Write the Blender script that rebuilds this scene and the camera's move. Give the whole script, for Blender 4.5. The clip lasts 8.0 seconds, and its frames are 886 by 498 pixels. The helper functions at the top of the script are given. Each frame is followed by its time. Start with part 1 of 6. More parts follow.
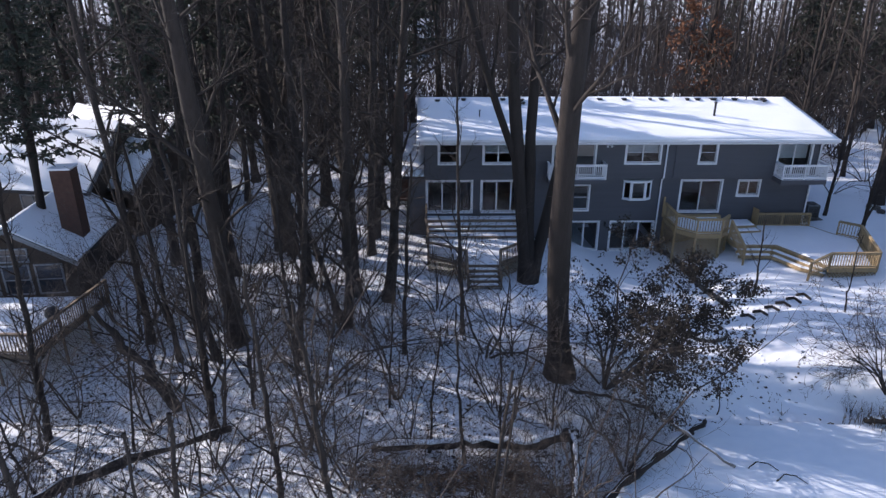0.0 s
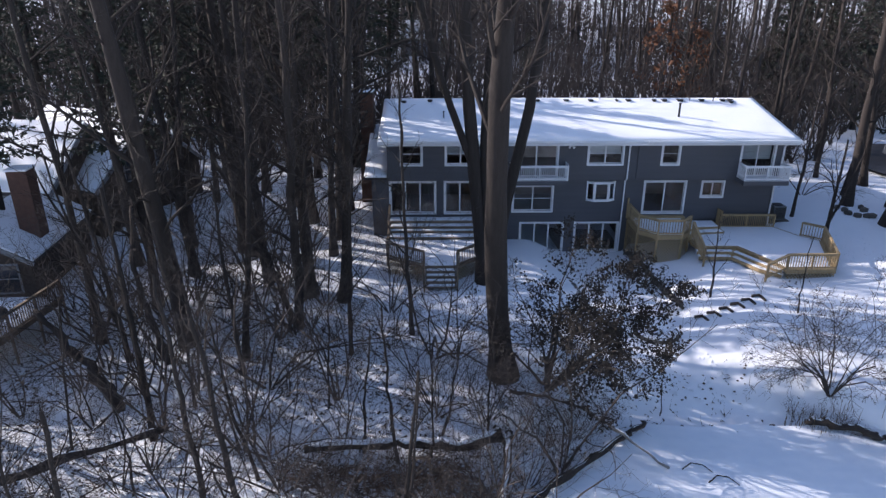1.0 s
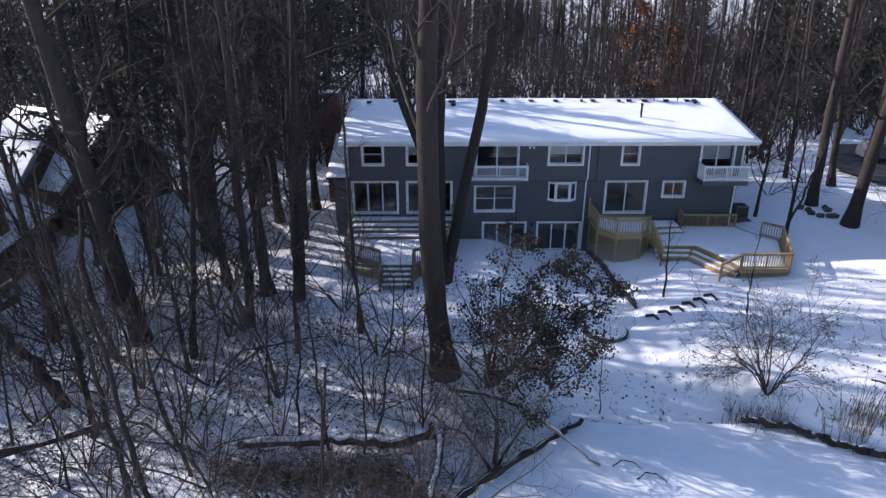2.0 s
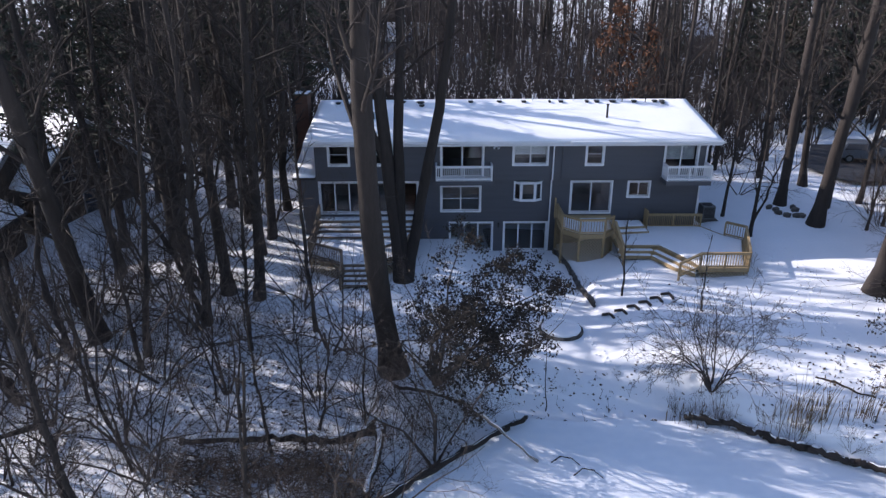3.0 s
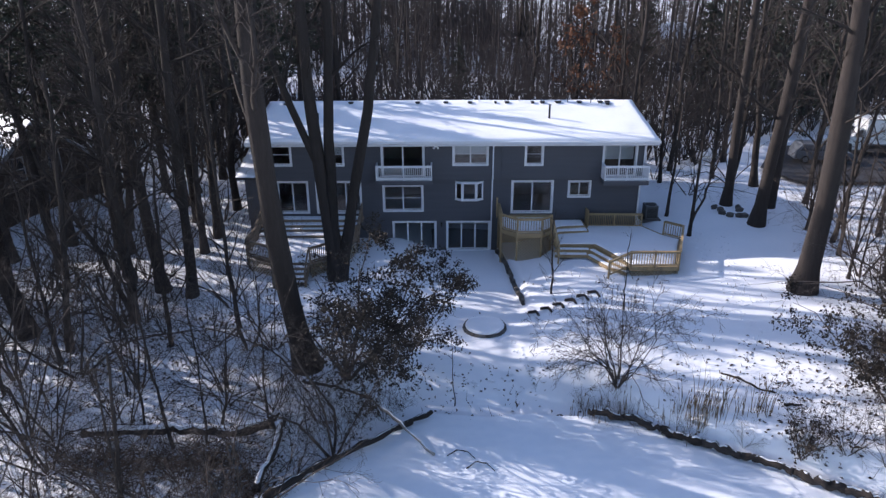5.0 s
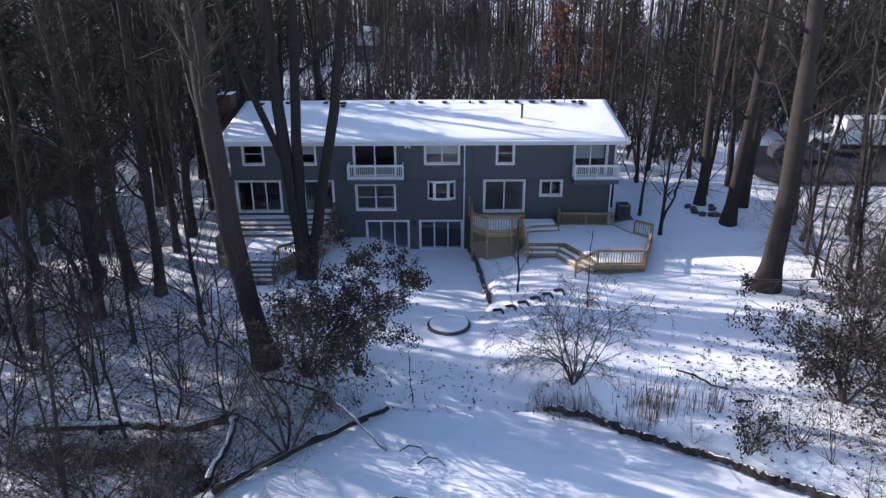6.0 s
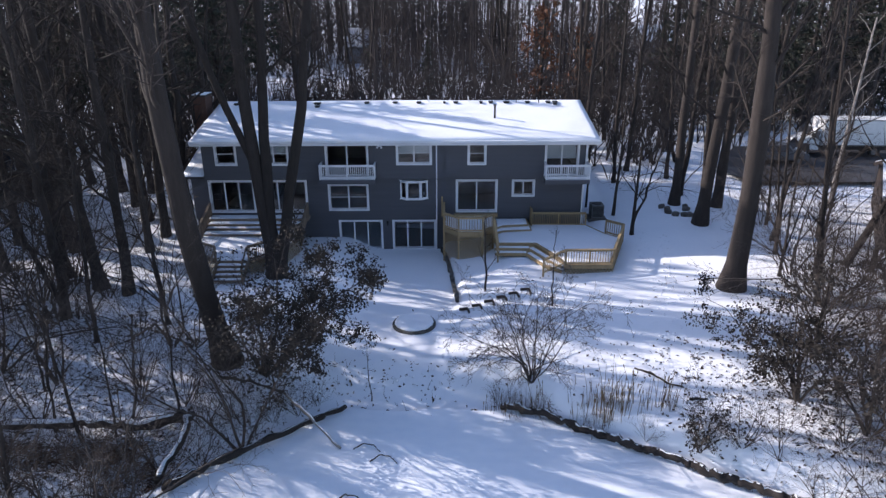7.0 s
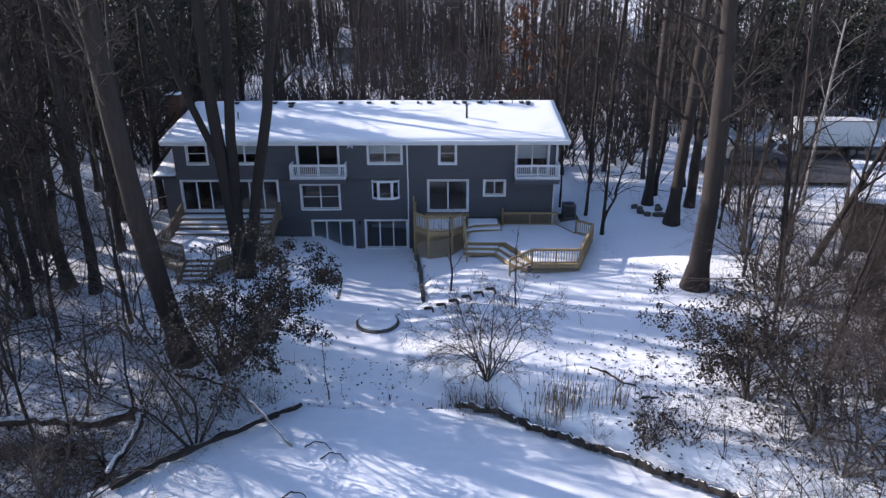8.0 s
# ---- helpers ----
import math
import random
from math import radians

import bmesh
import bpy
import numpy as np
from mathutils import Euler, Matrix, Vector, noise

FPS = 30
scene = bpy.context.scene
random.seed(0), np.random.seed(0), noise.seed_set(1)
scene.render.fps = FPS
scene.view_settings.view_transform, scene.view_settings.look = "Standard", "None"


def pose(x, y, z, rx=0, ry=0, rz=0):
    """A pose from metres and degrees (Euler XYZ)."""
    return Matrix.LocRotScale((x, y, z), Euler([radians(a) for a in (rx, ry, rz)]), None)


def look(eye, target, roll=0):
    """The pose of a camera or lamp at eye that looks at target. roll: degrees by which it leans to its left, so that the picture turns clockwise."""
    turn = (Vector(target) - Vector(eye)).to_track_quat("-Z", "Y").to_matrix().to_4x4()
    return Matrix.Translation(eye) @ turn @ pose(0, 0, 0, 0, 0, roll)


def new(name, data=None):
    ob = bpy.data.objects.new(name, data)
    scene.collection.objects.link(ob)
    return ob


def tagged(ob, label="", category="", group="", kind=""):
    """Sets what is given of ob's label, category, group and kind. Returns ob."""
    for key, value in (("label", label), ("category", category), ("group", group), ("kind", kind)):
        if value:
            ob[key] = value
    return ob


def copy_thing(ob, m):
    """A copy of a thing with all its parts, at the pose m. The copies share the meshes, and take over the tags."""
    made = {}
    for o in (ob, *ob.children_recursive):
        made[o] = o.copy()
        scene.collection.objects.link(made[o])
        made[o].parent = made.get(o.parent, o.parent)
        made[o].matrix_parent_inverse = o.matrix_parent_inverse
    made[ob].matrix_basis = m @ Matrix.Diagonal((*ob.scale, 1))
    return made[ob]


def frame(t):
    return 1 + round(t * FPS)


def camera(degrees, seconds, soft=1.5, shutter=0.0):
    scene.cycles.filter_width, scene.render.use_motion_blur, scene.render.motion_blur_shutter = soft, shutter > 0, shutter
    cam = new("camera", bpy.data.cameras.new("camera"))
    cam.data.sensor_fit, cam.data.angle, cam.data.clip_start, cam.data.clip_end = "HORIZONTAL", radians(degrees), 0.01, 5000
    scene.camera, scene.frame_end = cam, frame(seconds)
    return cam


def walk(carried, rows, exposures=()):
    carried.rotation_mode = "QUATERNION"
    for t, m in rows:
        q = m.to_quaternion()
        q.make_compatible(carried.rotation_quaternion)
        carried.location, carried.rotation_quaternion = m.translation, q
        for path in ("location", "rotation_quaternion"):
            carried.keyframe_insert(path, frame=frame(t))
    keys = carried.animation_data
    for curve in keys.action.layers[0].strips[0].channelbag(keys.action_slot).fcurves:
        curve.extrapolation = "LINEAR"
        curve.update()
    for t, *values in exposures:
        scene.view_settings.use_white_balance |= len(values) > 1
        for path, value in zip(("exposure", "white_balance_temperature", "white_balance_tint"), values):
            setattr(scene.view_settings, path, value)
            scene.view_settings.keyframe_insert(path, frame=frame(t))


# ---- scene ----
cam = camera(68.0, 8.0, 1.4)
PATH = [
    (0, (0.692, 1.901, 16.178), (0.729, 3.755, 15.43), 0.1),
    (0.5, (1.938, 1.858, 16.161), (1.969, 3.714, 15.417), 0.0),
    (1, (3.278, 1.804, 16.172), (3.303, 3.66, 15.428), -0.0),
    (1.5, (4.583, 1.678, 16.241), (4.604, 3.534, 15.496), -0.0),
    (3, (8.225, 1.19, 16.215), (8.233, 3.049, 15.476), -0.2),
    (3.5, (9.298, 1.074, 16.208), (9.299, 2.933, 15.471), -0.3),
    (4, (10.343, 0.974, 16.187), (10.339, 2.834, 15.451), -0.3),
    (4.5, (11.316, 0.851, 16.131), (11.311, 2.712, 15.399), -0.3),
    (6, (14.144, 0.455, 16.017), (14.136, 2.319, 15.291), -0.3),
    (6.5, (14.989, 0.392, 15.929), (14.983, 2.257, 15.207), -0.3),
    (7, (15.9, 0.329, 15.922), (15.894, 2.195, 15.201), -0.3),
    (7.5, (16.817, 0.258, 15.919), (16.812, 2.124, 15.199), -0.2),
    (8, (17.767, 0.187, 15.9), (17.762, 2.053, 15.181), -0.2),
]
walk(cam, [(t, look(eye, target, roll)) for t, eye, target, roll in PATH], [(0, 0.66, 6300, 18), (8, 0.66, 6300, 18)])

# ---- light ----
SUN_EL, SUN_AZ = radians(27), radians(22)          # the sun stands to the -x side, a little behind the house
SUN_TO = Vector((-math.cos(SUN_AZ) * math.cos(SUN_EL), math.sin(SUN_AZ) * math.cos(SUN_EL), math.sin(SUN_EL)))
world = bpy.data.worlds.new("sky")
scene.world = world
world.use_nodes = True
wn = world.node_tree.nodes
sky = wn.new("ShaderNodeTexSky")
sky.sky_type, sky.sun_disc = "NISHITA", False
sky.sun_elevation, sky.sun_rotation = SUN_EL, math.atan2(SUN_TO.x, SUN_TO.y)
sky.air_density, sky.dust_density, sky.ozone_density = 1.0, 0.8, 1.5
world.node_tree.links.new(sky.outputs[0], wn["Background"].inputs[0])
wn["Background"].inputs[1].default_value = 0.145
sun_data = bpy.data.lights.new("sun", "SUN")
sun_data.energy, sun_data.angle, sun_data.color = 4.7, radians(0.55), (1.0, 0.93, 0.84)
sun = new("sun", sun_data)
sun.matrix_world = look(SUN_TO * 60, (0, 0, 0))


# ---- materials ----
def material(name, colour, rough=0.7, metal=0.0, dark=None, scale=4.0, fine=40.0, bump=0.2, stretch=(1, 1, 1), mix=0.5, spread=0.0, spec=0.3):
    """A principled surface: two scales of noise between colour and dark, a bump from the fine one."""
    m = bpy.data.materials.new(name)
    m.use_nodes = True
    nt, b = m.node_tree, m.node_tree.nodes["Principled BSDF"]
    b.inputs["Roughness"].default_value, b.inputs["Metallic"].default_value = rough, metal
    b.inputs["Specular IOR Level"].default_value = spec
    dark = dark or tuple(c * 0.6 for c in colour)
    tc, mp = nt.nodes.new("ShaderNodeTexCoord"), nt.nodes.new("ShaderNodeMapping")
    mp.inputs["Scale"].default_value = stretch
    nt.links.new(tc.outputs["Object"], mp.inputs[0])
    n1, n2 = nt.nodes.new("ShaderNodeTexNoise"), nt.nodes.new("ShaderNodeTexNoise")
    n1.inputs["Scale"].default_value, n2.inputs["Scale"].default_value = scale, fine
    n1.inputs["Detail"].default_value = n2.inputs["Detail"].default_value = 5
    for n in (n1, n2):
        nt.links.new(mp.outputs[0], n.inputs[0])
    add = nt.nodes.new("ShaderNodeMath")
    add.operation = "MULTIPLY_ADD"
    nt.links.new(n1.outputs[0], add.inputs[0])
    add.inputs[1].default_value = 0.6
    half = nt.nodes.new("ShaderNodeMath")
    half.operation = "MULTIPLY"
    half.inputs[1].default_value = 0.4
    nt.links.new(n2.outputs[0], half.inputs[0])
    nt.links.new(half.outputs[0], add.inputs[2])
    ramp = nt.nodes.new("ShaderNodeValToRGB")
    ramp.color_ramp.elements[0].position, ramp.color_ramp.elements[1].position = 0.5 - mix * 0.4, 0.5 + mix * 0.4
    ramp.color_ramp.elements[0].color, ramp.color_ramp.elements[1].color = (*dark, 1), (*colour, 1)
    nt.links.new(add.outputs[0], ramp.inputs[0])
    out = ramp.outputs[0]
    if spread:
        info, hsv = nt.nodes.new("ShaderNodeObjectInfo"), nt.nodes.new("ShaderNodeHueSaturation")
        rng = nt.nodes.new("ShaderNodeMapRange")
        rng.inputs[3].default_value, rng.inputs[4].default_value = 1 - spread, 1 + spread
        nt.links.new(info.outputs["Random"], rng.inputs[0])
        nt.links.new(rng.outputs[0], hsv.inputs["Value"])
        nt.links.new(out, hsv.inputs["Color"])
        out = hsv.outputs[0]
    nt.links.new(out, b.inputs["Base Color"])
    if bump:
        bp = nt.nodes.new("ShaderNodeBump")
        bp.inputs["Strength"].default_value, bp.inputs["Distance"].default_value = bump, 0.03
        nt.links.new(n2.outputs[0], bp.inputs["Height"])
        nt.links.new(bp.outputs[0], b.inputs["Normal"])
    return m


SNOW = material("snow", (0.84, 0.86, 0.90), 0.6, dark=(0.74, 0.77, 0.83), scale=0.5, fine=5, bump=0.35, mix=0.8)
ICE = material("snowy_ice", (0.86, 0.88, 0.92), 0.5, dark=(0.70, 0.75, 0.83), scale=0.25, fine=2.0, bump=0.15, mix=0.7, stretch=(1, 1.8, 1))
LITTER = material("leaf_litter", (0.075, 0.05, 0.035), 0.9, dark=(0.03, 0.022, 0.018), scale=6, fine=50, bump=0.5)
SIDING = material("slate_siding", (0.080, 0.083, 0.096), 0.55, dark=(0.064, 0.067, 0.078), scale=0.6, fine=30, bump=0.12, stretch=(0.4, 0.4, 9))
TRIM = material("white_trim", (0.72, 0.73, 0.75), 0.45, dark=(0.58, 0.60, 0.63), scale=2, fine=30, bump=0.05)
GUTTER = material("white_gutter", (0.70, 0.71, 0.74), 0.4, dark=(0.58, 0.60, 0.64), scale=1, fine=20, bump=0.05)
SHINGLE = material("dark_shingles", (0.05, 0.05, 0.055), 0.9, scale=3, fine=40, bump=0.4)
LUMBER = material("treated_lumber", (0.39, 0.285, 0.160), 0.7, dark=(0.25, 0.18, 0.095), scale=3, fine=25, bump=0.15, stretch=(3, 3, 1), spread=0.15)
OLDWOOD = material("weathered_lumber", (0.24, 0.18, 0.13), 0.8, dark=(0.13, 0.10, 0.075), scale=3, fine=25, bump=0.2, spread=0.15)
BARK = material("grey_bark", (0.046, 0.038, 0.034), 0.95, dark=(0.027, 0.022, 0.020), scale=2.5, fine=14, bump=1.0, stretch=(3, 3, 0.5), spread=0.25)
TWIG = material("twig_bark", (0.088, 0.072, 0.064), 0.9, dark=(0.050, 0.040, 0.035), scale=3, fine=20, bump=0.2, spread=0.25)
BROWNTWIG = material("dead_brown_brush", (0.105, 0.066, 0.048), 0.9, dark=(0.045, 0.030, 0.024), scale=3, fine=20, bump=0.2)
PALEBARK = material("pale_birch_bark", (0.36, 0.33, 0.30), 0.8, dark=(0.14, 0.12, 0.11), scale=3, fine=12, bump=0.4, stretch=(1, 1, 3))
FARBARK = material("far_woods_bark", (0.064, 0.054, 0.051), 0.95, dark=(0.045, 0.038, 0.037), scale=0.08, fine=2, bump=0.0)
NEEDLE = material("dark_needles", (0.040, 0.048, 0.036), 0.8, dark=(0.022, 0.028, 0.022), scale=1.2, fine=12, bump=0.1, spread=0.25)
DRYLEAF = material("withered_dark_leaves", (0.036, 0.028, 0.022), 0.75, dark=(0.016, 0.014, 0.012), scale=4, fine=20, bump=0.1)
RUSTLEAF = material("rust_brown_leaves", (0.16, 0.070, 0.035), 0.8, dark=(0.075, 0.035, 0.02), scale=2, fine=20, bump=0.1)
REED = material("dry_reeds", (0.23, 0.165, 0.095), 0.85, dark=(0.12, 0.085, 0.05), scale=5, fine=30, bump=0.1)
BRICK = material("brown_brick", (0.115, 0.062, 0.047), 0.85, dark=(0.07, 0.04, 0.032), scale=5, fine=30, bump=0.4, spread=0.2)
STONE = material("wall_stone", (0.13, 0.120, 0.110), 0.9, dark=(0.06, 0.055, 0.05), scale=5, fine=25, bump=0.5, spread=0.35)
DARKMETAL = material("dark_metal", (0.03, 0.03, 0.033), 0.5, dark=(0.02, 0.02, 0.022), bump=0.05)
GREYMETAL = material("grey_enamel", (0.17, 0.18, 0.18), 0.5, dark=(0.12, 0.12, 0.125), bump=0.05)
ROOM = material("room_wall", (0.30, 0.28, 0.26), 0.9, dark=(0.22, 0.20, 0.19), bump=0.05)
BROWNWALL = material("dark_brown_siding", (0.060, 0.045, 0.036), 0.8, dark=(0.038, 0.029, 0.024), scale=1.2, fine=20, bump=0.3, stretch=(5, 5, 0.4))
ROOFBROWN = material("brown_board_wall", (0.048, 0.034, 0.027), 0.8, dark=(0.03, 0.022, 0.018), scale=1.2, fine=20, bump=0.3, stretch=(4, 4, 0.4))
GREYWALL = material("grey_far_siding", (0.22, 0.23, 0.25), 0.8, dark=(0.16, 0.17, 0.19), bump=0.1)
ASPHALT = material("wet_asphalt", (0.055, 0.055, 0.060), 0.7, dark=(0.032, 0.032, 0.036), scale=0.8, fine=30, bump=0.2)
VANWHITE = material("white_vehicle_paint", (0.74, 0.75, 0.75), 0.3, dark=(0.62, 0.63, 0.64), bump=0.0, spec=0.5)
CARGREY = material("grey_vehicle_paint", (0.12, 0.13, 0.15), 0.3, dark=(0.09, 0.10, 0.11), bump=0.0, spec=0.5)
DARKWOOD = material("dark_timber", (0.055, 0.045, 0.038), 0.85, dark=(0.03, 0.025, 0.022), scale=4, fine=25, bump=0.3)
RUBBER = material("black_rubber", (0.02, 0.02, 0.02), 0.85, bump=0.1)


def glass_material(name, tint):
    m = bpy.data.materials.new(name)
    m.use_nodes = True
    b = m.node_tree.nodes["Principled BSDF"]
    b.inputs["Base Color"].default_value = (*tint, 1)
    b.inputs["Roughness"].default_value, b.inputs["IOR"].default_value = 0.02, 1.45
    b.inputs["Transmission Weight"].default_value = 1.0
    return m


GLASS = glass_material("window_glass", (0.75, 0.80, 0.82))


# ---- mesh helpers ----
def box(bm, x0, y0, z0, x1, y1, z1):
    v = [bm.verts.new(p) for p in ((x0, y0, z0), (x1, y0, z0), (x1, y1, z0), (x0, y1, z0), (x0, y0, z1), (x1, y0, z1), (x1, y1, z1), (x0, y1, z1))]
    for f in ((3, 2, 1, 0), (4, 5, 6, 7), (0, 1, 5, 4), (1, 2, 6, 5), (2, 3, 7, 6), (3, 0, 4, 7)):
        bm.faces.new([v[i] for i in f])


def beam(bm, p, q, w, h, up=(0, 0, 1)):
    """A bar from p to q, w wide and h high, centred on the line."""
    p, q = Vector(p), Vector(q)
    d = (q - p).normalized()
    side = d.cross(Vector(up))
    side = side.normalized() if side.length > 1e-4 else Vector((1, 0, 0))
    top = side.cross(d).normalized()
    v = [bm.verts.new(e + side * (w / 2 * a) + top * (h / 2 * b)) for e in (p, q) for a, b in ((-1, -1), (1, -1), (1, 1), (-1, 1))]
    for f in ((0, 1, 2, 3), (7, 6, 5, 4), (1, 0, 4, 5), (2, 1, 5, 6), (3, 2, 6, 7), (0, 3, 7, 4)):
        bm.faces.new([v[i] for i in f])


def prism(bm, ring, z0, z1):
    """An upright prism on a ring of (x, y)."""
    lo, hi = [bm.verts.new((x, y, z0)) for x, y in ring], [bm.verts.new((x, y, z1)) for x, y in ring]
    bm.faces.new(lo[::-1]), bm.faces.new(hi)
    for i in range(len(ring)):
        j = (i + 1) % len(ring)
        bm.faces.new((lo[i], lo[j], hi[j], hi[i]))


def profile(bm, ring, y0, y1):
    """A prism along y on a ring of (x, z)."""
    a, b = [bm.verts.new((x, y0, z)) for x, z in ring], [bm.verts.new((x, y1, z)) for x, z in ring]
    bm.faces.new(a), bm.faces.new(b[::-1])
    for i in range(len(ring)):
        j = (i + 1) % len(ring)
        bm.faces.new((b[i], b[j], a[j], a[i]))


def cyl(bm, p, q, r0, r1=None, n=10):
    r1 = r0 if r1 is None else r1
    p, q = Vector(p), Vector(q)
    d = (q - p).normalized()
    a = d.orthogonal().normalized()
    b = d.cross(a)
    lo = [bm.verts.new(p + (a * math.cos(k) + b * math.sin(k)) * r0) for k in (2 * math.pi * i / n for i in range(n))]
    hi = [bm.verts.new(q + (a * math.cos(k) + b * math.sin(k)) * r1) for k in (2 * math.pi * i / n for i in range(n))]
    bm.faces.new(lo[::-1]), bm.faces.new(hi)
    for i in range(n):
        j = (i + 1) % n
        bm.faces.new((lo[i], lo[j], hi[j], hi[i]))


def mesh_of(name, bm, mat, smooth=False):
    bmesh.ops.recalc_face_normals(bm, faces=bm.faces[:])
    me = bpy.data.meshes.new(name)
    bm.to_mesh(me)
    bm.free()
    me.materials.append(mat)
    if smooth:
        me.polygons.foreach_set("use_smooth", [True] * len(me.polygons))
    return me


def world_of(ob):
    m = ob.matrix_parent_inverse @ ob.matrix_basis
    return world_of(ob.parent) @ m if ob.parent else ob.matrix_basis.copy()


def hang(ob, parent):
    ob.parent = parent
    ob.matrix_parent_inverse = world_of(parent).inverted()
    return ob


def part(name, bm, mat, parent, label="", smooth=False, bevel=0.0):
    if bevel:
        bmesh.ops.bevel(bm, geom=bm.edges[:], offset=bevel, segments=1, affect="EDGES")
    ob = hang(new(name, mesh_of(name, bm, mat, smooth)), parent)
    if label:
        ob["label"] = label
    return ob


def boxpart(name, mat, parent, x0, y0, z0, x1, y1, z1, label="", bevel=0.0):
    bm = bmesh.new()
    box(bm, x0, y0, z0, x1, y1, z1)
    return part(name, bm, mat, parent, label, bevel=bevel)


def beampart(name, mat, parent, p, q, w, h, label=""):
    bm = bmesh.new()
    beam(bm, p, q, w, h)
    return part(name, bm, mat, parent, label)


def thing(name, at, label, category, group="", kind=""):
    ob = new(name)
    ob.empty_display_size = 0.3
    ob.location = at
    return tagged(ob, label, category, group, kind)


def solo(name, bm, mat, label, category="", group="", kind="", smooth=False):
    return tagged(new(name, mesh_of(name, bm, mat, smooth)), label, category, group, kind)


def smooth_step(a, b, v):
    t = np.clip((np.asarray(v, float) - a) / (b - a), 0, 1)
    return t * t * (3 - 2 * t)


def waves(x, y, seed=0):
    """Gentle rolling relief, about -1 to 1."""
    s = 0
    for k, (fx, fy) in enumerate(((0.31, 0.17), (-0.23, 0.41), (0.67, -0.52), (0.9, 0.83), (-1.3, 1.1), (1.9, -1.6))):
        s = s + np.sin(fx * x + fy * y + seed + 1.7 * k) / (1 + 0.55 * k)
    return s / 2.4


# ---- ground ----
def shore(x):
    """The y of the pond's edge at x; the pond lies on the -y side."""
    x = np.asarray(x, float)
    mid = 23.35 + 0.12 * np.sin(x * 1.7)
    left = 23.6 + (x - 11.4) * 0.86
    right = 22.9 - (x - 19.6) * 0.63
    return np.minimum(np.minimum(mid, left), right)


def ground_z(x, y):
    x, y = np.asarray(x, float), np.asarray(y, float)
    S = smooth_step
    z = -0.2 + 0.33 * np.exp(-((y - 28.8) / 3.2) ** 2)
    near = S(31.5, 34.0, y)                                    # walled court in front of the lower doors
    court_l = S(11.9 - 0.02 * (y - 33), 9.0, x) * 0.9
    left = (1 - near) * S(11.5, 6.0, x) * 0.72 + near * court_l
    left = left - S(-4, -10, x) * (1 - S(28, 36, y)) * 1.0 - (1 - S(20.5, 24.5, y)) * S(9, 6, x) * 0.6
    wall_x = 15.75 + 0.75 * S(41.5, 35.5, y)
    right = (1 - near) * S(14.8, 20.0, x) * 0.95 + near * (S(wall_x, wall_x + 0.35, x) * 0.55 + S(16.6, 20.5, x) * 0.65)
    right = right + S(22, 32, x) * 0.45 + S(24.8, 26.5, x) * S(38, 44, y) * 0.3
    z = z + left + right
    z = z + S(40, 47, y) * S(1.5, -1.5, x) * 0.9
    z = z + S(46, 52, y) * S(-3, 0, x) * S(28, 25.5, x) * 2.0  # level ground behind the house
    z = z * (1 - S(56, 70, y)) + 2.0 * S(56, 70, y) + S(95, 170, y) * 3.0
    z = z * (1 - S(44, 55, np.abs(x - 8))) + 2.0 * S(44, 55, np.abs(x - 8))
    d = shore(x) - y
    wide = 1.8 + 2.2 * S(21, 17, x)
    z = z * (1 - S(-wide, 0.15, d)) - 0.75 * S(-wide, 0.15, d)
    z = z + 0.05 * waves(x, y) * (1 - S(0, 1, d)) + 0.10 * waves(x * 0.5, y * 0.5, 3) * S(8, 3, x)
    return z + 0.4 * waves(x * 0.12, y * 0.12, 5) * S(60, 120, y)


def gz(x, y):
    return float(ground_z(x, y))


def grid_sheet(name, xs, ys, fz, mat, label, kind):
    X, Y = np.meshgrid(xs, ys)
    co = np.stack([X, Y, fz(X, Y)], -1).reshape(-1, 3)
    nx, ny = len(xs), len(ys)
    i = (np.arange(ny - 1)[:, None] * nx + np.arange(nx - 1)[None]).reshape(-1)
    me = bpy.data.meshes.new(name)
    me.from_pydata(co.tolist(), [], np.stack([i, i + 1, i + nx + 1, i + nx], -1).tolist())
    me.materials.append(mat)
    me.polygons.foreach_set("use_smooth", [True] * len(me.polygons))
    return tagged(new(name, me), label, kind=kind)


gx = np.concatenate([np.linspace(-1500, -70, 24), np.arange(-68, -18, 1.6), np.arange(-17, 42, 0.33), np.arange(43, 90, 1.6), np.linspace(93, 1500, 24)])
gy = np.concatenate([np.linspace(-300, -14, 14), np.arange(-12, 14, 1.2), np.arange(14.5, 48, 0.33), np.arange(49, 120, 1.4), np.linspace(123, 300, 40), np.linspace(320, 2500, 20)])
grid_sheet("ground", gx, gy, ground_z, SNOW, "snow-covered ground with gentle drifts and footprints", "structure")
bm = bmesh.new()
rim = [(x, float(shore(x)) + 0.35) for x in np.linspace(-12, 44, 57)]
vs = [bm.verts.new((x, y, -0.36)) for x, y in rim + [(44, -14), (-12, -14)]]
bm.faces.new(vs)
solo("frozen_pond", bm, ICE, "frozen pond under a thin uneven snow crust", "pond", kind="structure")


# ---- the grey house ----
FRONT, UPPER, BASE = 42.0, 41.7, 42.12      # the front wall's y: main storey, overhanging upper storey, lower storey
HX0, HX1, HBACK = 0.33, 25.0, 54.6
house = thing("house", (12.7, 48, -0.25), "long two-storey slate-grey house with a walk-out basement and snowy roof", "house")


